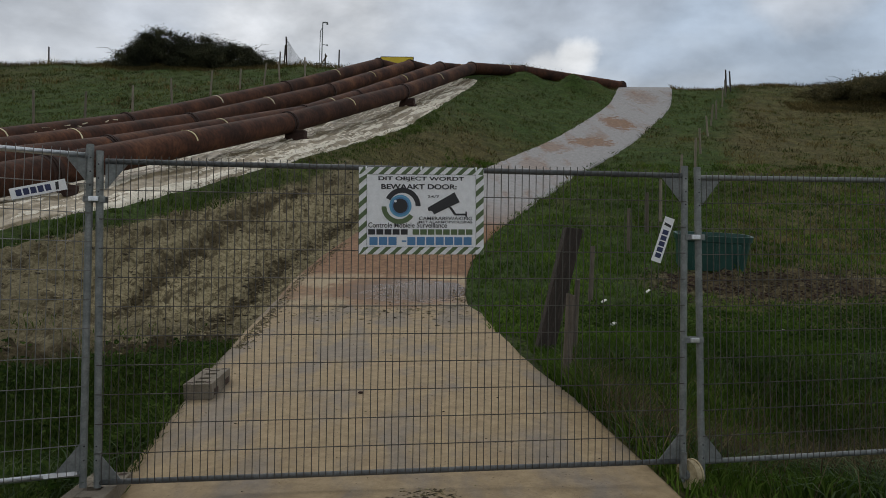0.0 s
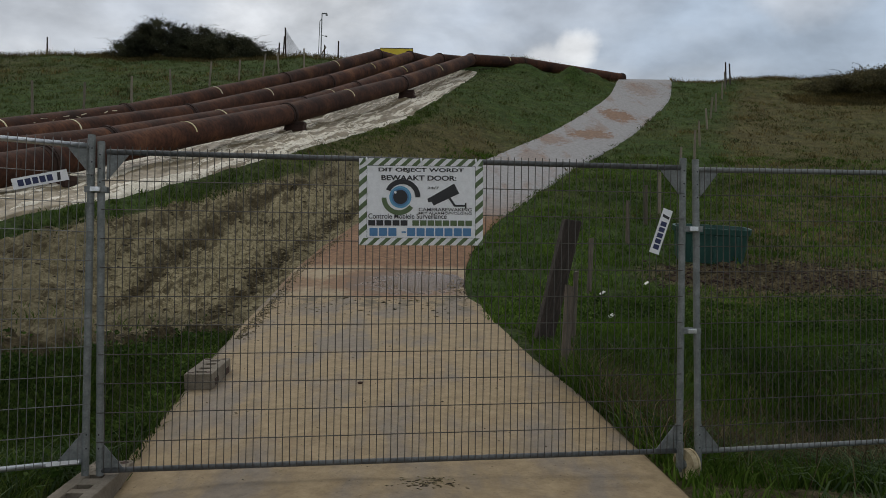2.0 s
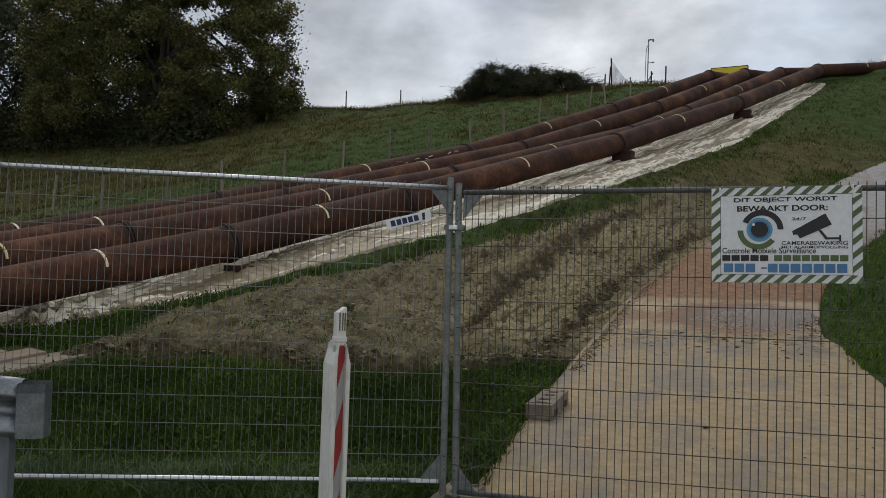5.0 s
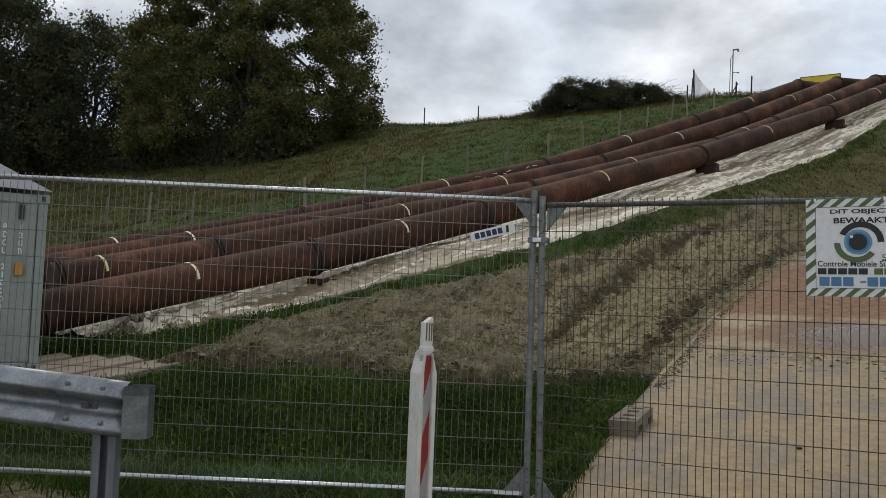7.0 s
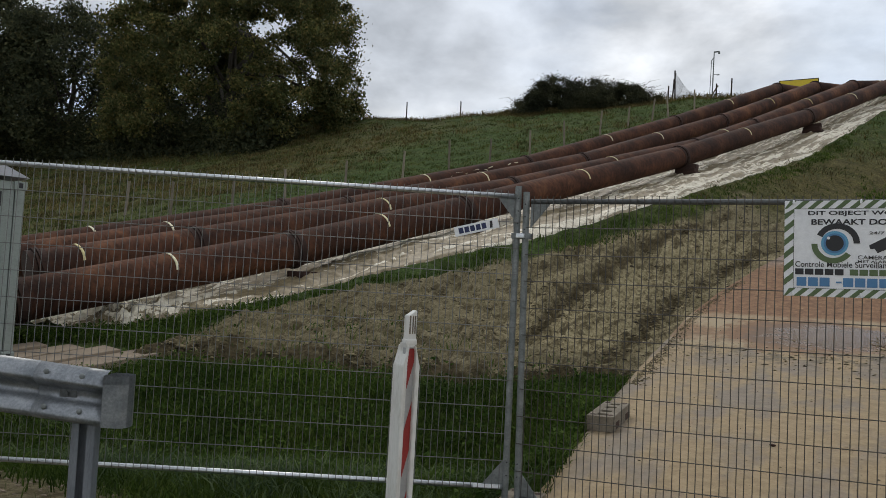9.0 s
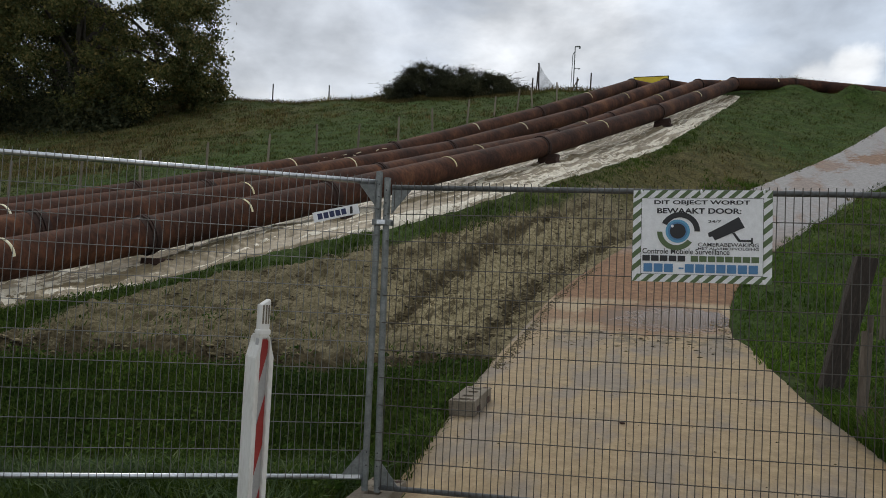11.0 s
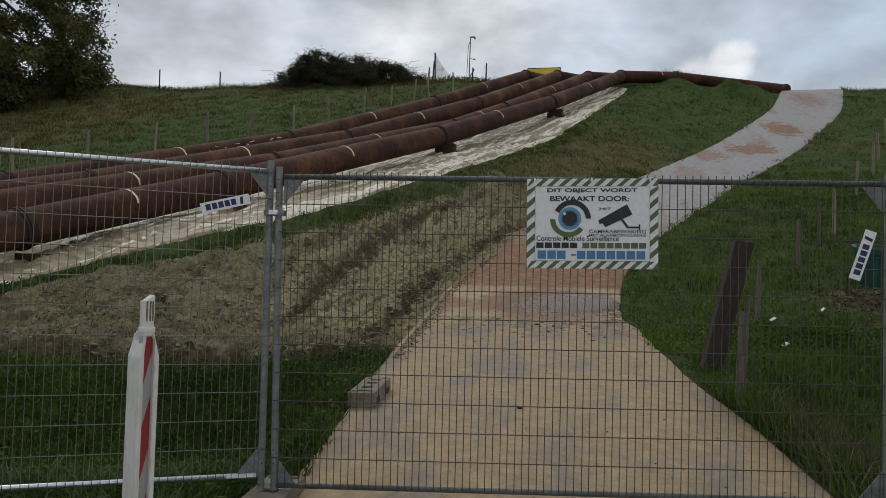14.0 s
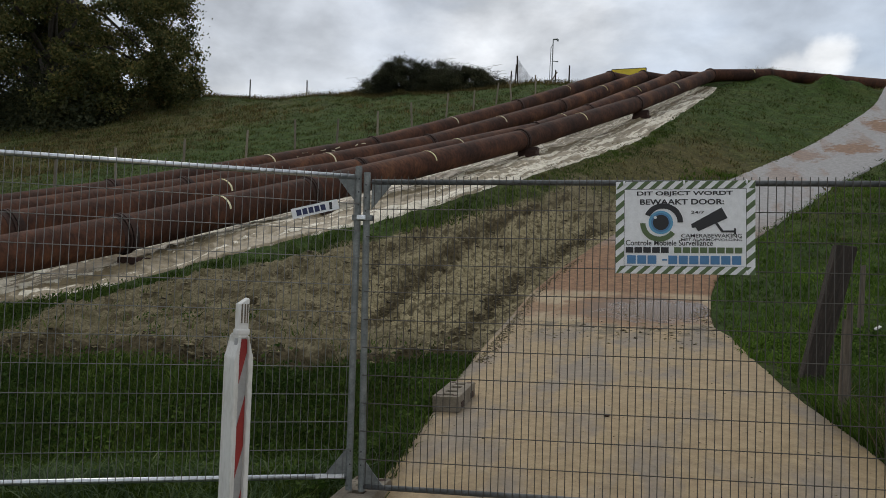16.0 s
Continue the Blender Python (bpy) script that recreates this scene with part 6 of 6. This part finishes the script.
x, y = clumped(rng, 3900, 16, 0.17, -9.0, 40.0, 18.0, 46.5, lambda a, b: off_pipe(a, b) * (1 - 0.75 * dry_mask(a, b)))
blades("hill_tufts", "grass tufts on the hillside", rng, x, y, 0.06 + 0.10 * fbm(x, y, 0.6, 7.0), 0.014, M_HILL, 1.0)
x, y = clumped(rng, 2500, 18, 0.20, -3.0, 40.0, 10.0, 46.5, lambda a, b: dry_mask(a, b) * off_pipe(a, b))
blades("dry_hill_grass", "withered grass tufts on the pasture", rng, x, y, 0.08 + 0.12 * fbm(x, y, 0.6, 8.0), 0.014, M_STRAW, 0.9)
x, y = scatter(rng, 26000, -60.0, -7.0, 8.0, 46.5, off_pipe)
blades("meadow_grass", "green meadow grass", rng, x, y, 0.04 + 0.08 * fbm(x, y, 0.5, 9.0), 0.02, M_HILL, 1.0)
x, y = clumped(rng, 3600, 16, 0.18, -55.0, -8.0, 8.0, 46.5, off_pipe)
blades("meadow_tufts", "green meadow grass tufts", rng, x, y, 0.08 + 0.12 * fbm(x, y, 0.5, 9.0), 0.014, M_HILL, 1.0)
x, y = clumped(rng, 4200, 18, 0.22, -70.0, -9.0, 8.0, 44.0, lambda a, b: off_pipe(a, b) * dry_mask(a, b))
blades("dry_meadow_grass", "brownish withered meadow grass", rng, x, y, 0.12 + 0.22 * fbm(x, y, 0.5, 2.0), 0.016, M_STRAW, 0.7)
x, y = scatter(rng, 26000, -48.0, 42.0, 43.6, 46.3, off_pipe)
blades("ridge_grass", "long grass standing along the ridge", rng, x, y, (0.12 + 0.5 * fbm(x, y, 0.4, 3.0)) * rng.uniform(0.5, 1.2, len(x)), 0.012, M_STRAW, 0.5)
x, y = clumped(rng, 900, 16, 0.16, -21.5, -8.8, 42.6, 44.3, off_pipe)
blades("bush_fringe", "long withered grass at the foot of the ridge bush", rng, x, y, 0.07 + 0.15 * fbm(x, y, 0.8, 3.0), 0.014, M_STRAW, 0.7)
x, y = clumped(rng, 1200, 16, 0.16, 21.0, 37.0, 36.6, 39.4, off_pipe)
blades("mound_fringe", "withered grass at the foot of the bramble mound", rng, x, y, 0.07 + 0.15 * fbm(x, y, 0.8, 3.0), 0.014, M_STRAW, 0.7)
x, y = clumped(rng, 16000, 12, 0.07, -9.5, 1.5, 3.6, 30.0, lambda a, b: (np.abs(a - tarp_edge(b) - 0.4) < 0.32) * (0.3 + 0.9 * fbm(a, b, 1.1, 8.0)))
blades("edge_grass", "fresh grass fringe along the plastic sheet", rng, x, y, 0.06 + 0.08 * fbm(x, y, 0.9, 3.0), 0.008, M_BLADE, 0.7)

# ---------------------------------------------------------------- clods, scraps and stones
def clods(name, label, rng, x, y, size, material):
    """Lumps of soil: squashed, jittered octahedra in one mesh."""
    k = len(x)
    z = full_z(x, y)
    base = np.array([(1, 0, 0), (-1, 0, 0), (0, 1, 0), (0, -1, 0), (0, 0, 0.7), (0, 0, -0.5)])
    v = np.stack([x, y, z], 1)[:, None, :] + base[None] * (size[:, None] * np.array([1.9, 0.9, 0.75]))[:, None, :] * rng.uniform(0.55, 1.35, (k, 6, 1)) + rng.normal(size=(k, 6, 3)) * size[:, None, None] * 0.18
    f = np.array([(0, 2, 4), (2, 1, 4), (1, 3, 4), (3, 0, 4), (2, 0, 5), (1, 2, 5), (3, 1, 5), (0, 3, 5)])
    faces = (np.arange(k)[:, None, None] * 6 + f[None]).reshape(-1, 3)
    return tagged(new(name, array_mesh(name, v.reshape(-1, 3), faces, material, smooth=False)), label, "soil", kind="stuff")


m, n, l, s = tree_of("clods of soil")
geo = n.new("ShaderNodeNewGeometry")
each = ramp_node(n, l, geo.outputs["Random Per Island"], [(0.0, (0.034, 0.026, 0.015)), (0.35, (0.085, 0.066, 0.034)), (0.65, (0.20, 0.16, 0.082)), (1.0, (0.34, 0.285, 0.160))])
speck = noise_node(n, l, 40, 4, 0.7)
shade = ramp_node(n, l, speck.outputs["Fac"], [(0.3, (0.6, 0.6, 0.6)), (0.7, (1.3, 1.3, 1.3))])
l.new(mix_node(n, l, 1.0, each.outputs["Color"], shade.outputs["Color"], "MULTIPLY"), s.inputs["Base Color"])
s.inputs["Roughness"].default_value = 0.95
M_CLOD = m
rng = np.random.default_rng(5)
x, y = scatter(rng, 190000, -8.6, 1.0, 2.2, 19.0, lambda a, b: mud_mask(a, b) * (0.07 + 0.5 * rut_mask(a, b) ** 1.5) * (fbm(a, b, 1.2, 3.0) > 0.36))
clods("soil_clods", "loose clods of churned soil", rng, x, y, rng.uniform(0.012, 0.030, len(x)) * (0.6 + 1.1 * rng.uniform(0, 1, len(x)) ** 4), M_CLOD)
x, y = scatter(rng, 9000, 5.8, 11.5, 8.6, 12.2, lambda a, b: mud_mask(a, b))
clods("pasture_clods", "loose clods on the bare patch by the trough", rng, x, y, rng.uniform(0.012, 0.03, len(x)), M_RUSTDARK)
x, y = scatter(rng, 2500, -5.5, -0.9, -3.2, -0.6, lambda a, b: mud_mask(a, b) * 0.8)
clods("verge_gravel", "grit and small stones on the bare verge", rng, x, y, rng.uniform(0.006, 0.022, len(x)), M_PLATE)
# scraps of soil on the concrete
k = 800
y = np.concatenate([rng.normal(7.4, 0.6, 320), rng.uniform(-1.5, 12, 400), rng.normal(0.04, 0.05, 80)])
x = path_x(y) + np.concatenate([rng.uniform(-1.5, 1.5, 320), rng.uniform(-1.55, 1.55, 400), rng.normal(0.16, 0.10, 80)])
size = rng.uniform(0.005, 0.016, k) * np.concatenate([0.5 + 1.6 * rng.uniform(0, 1, 320) ** 3, np.full(400, 0.5), np.full(80, 0.7)])
base_full = full_z
edge_y = np.concatenate([rng.uniform(4.4, 13.5, 1500), rng.normal(8.6, 0.5, 160)])
edge_x = path_x(edge_y) + np.concatenate([-1.60 + np.abs(rng.normal(0, 0.09, 1500)), 1.56 - np.abs(rng.normal(0, 0.16, 160))])
edge_size = rng.uniform(0.005, 0.014, len(edge_y))
full_z = lambda a, b: base_z(a, b) + 0.032
clods("path_crumbs", "crumbs of soil scattered on the concrete path", rng, x, y, size, M_CLOD)
clods("edge_soil", "clods of soil spilling over the path's edge", rng, edge_x, edge_y, edge_size, M_CLOD)
full_z = base_full
for x, y, s_ in ((4.66, 8.6, 0.06), (4.36, 6.49, 0.065), (5.6, 9.34, 0.055), (6.53, 5.95, 0.05)):
    bm = BM()
    box(bm, (s_ * 1.6, s_, 0.02), (0, 0, 0.03), 0.006)
    for v in bm.verts:
        v.co.z += 0.02 * math.sin(v.co.x * 50)
    ob = part("paper_scrap", bm, M_BWHITE)
    ob.matrix_world = pose(x, y, float(full_z(np.array(x), np.array(y))) + 0.02, 12, -8, 20)
    tagged(ob, "crumpled white paper scrap in the grass", "litter", "litter in the grass")
bm = BM()
bmesh.ops.create_icosphere(bm, subdivisions=2, radius=0.02, matrix=Matrix.Diagonal((1.3, 0.8, 0.55, 1)))
ob = part("stone", bm, M_RUSTDARK)
ob.matrix_world = pose(1.26, 2.22, float(base_z(1.26, 2.22)) + 0.04)
tagged(ob, "small dark stone lying on the concrete path", "stone")
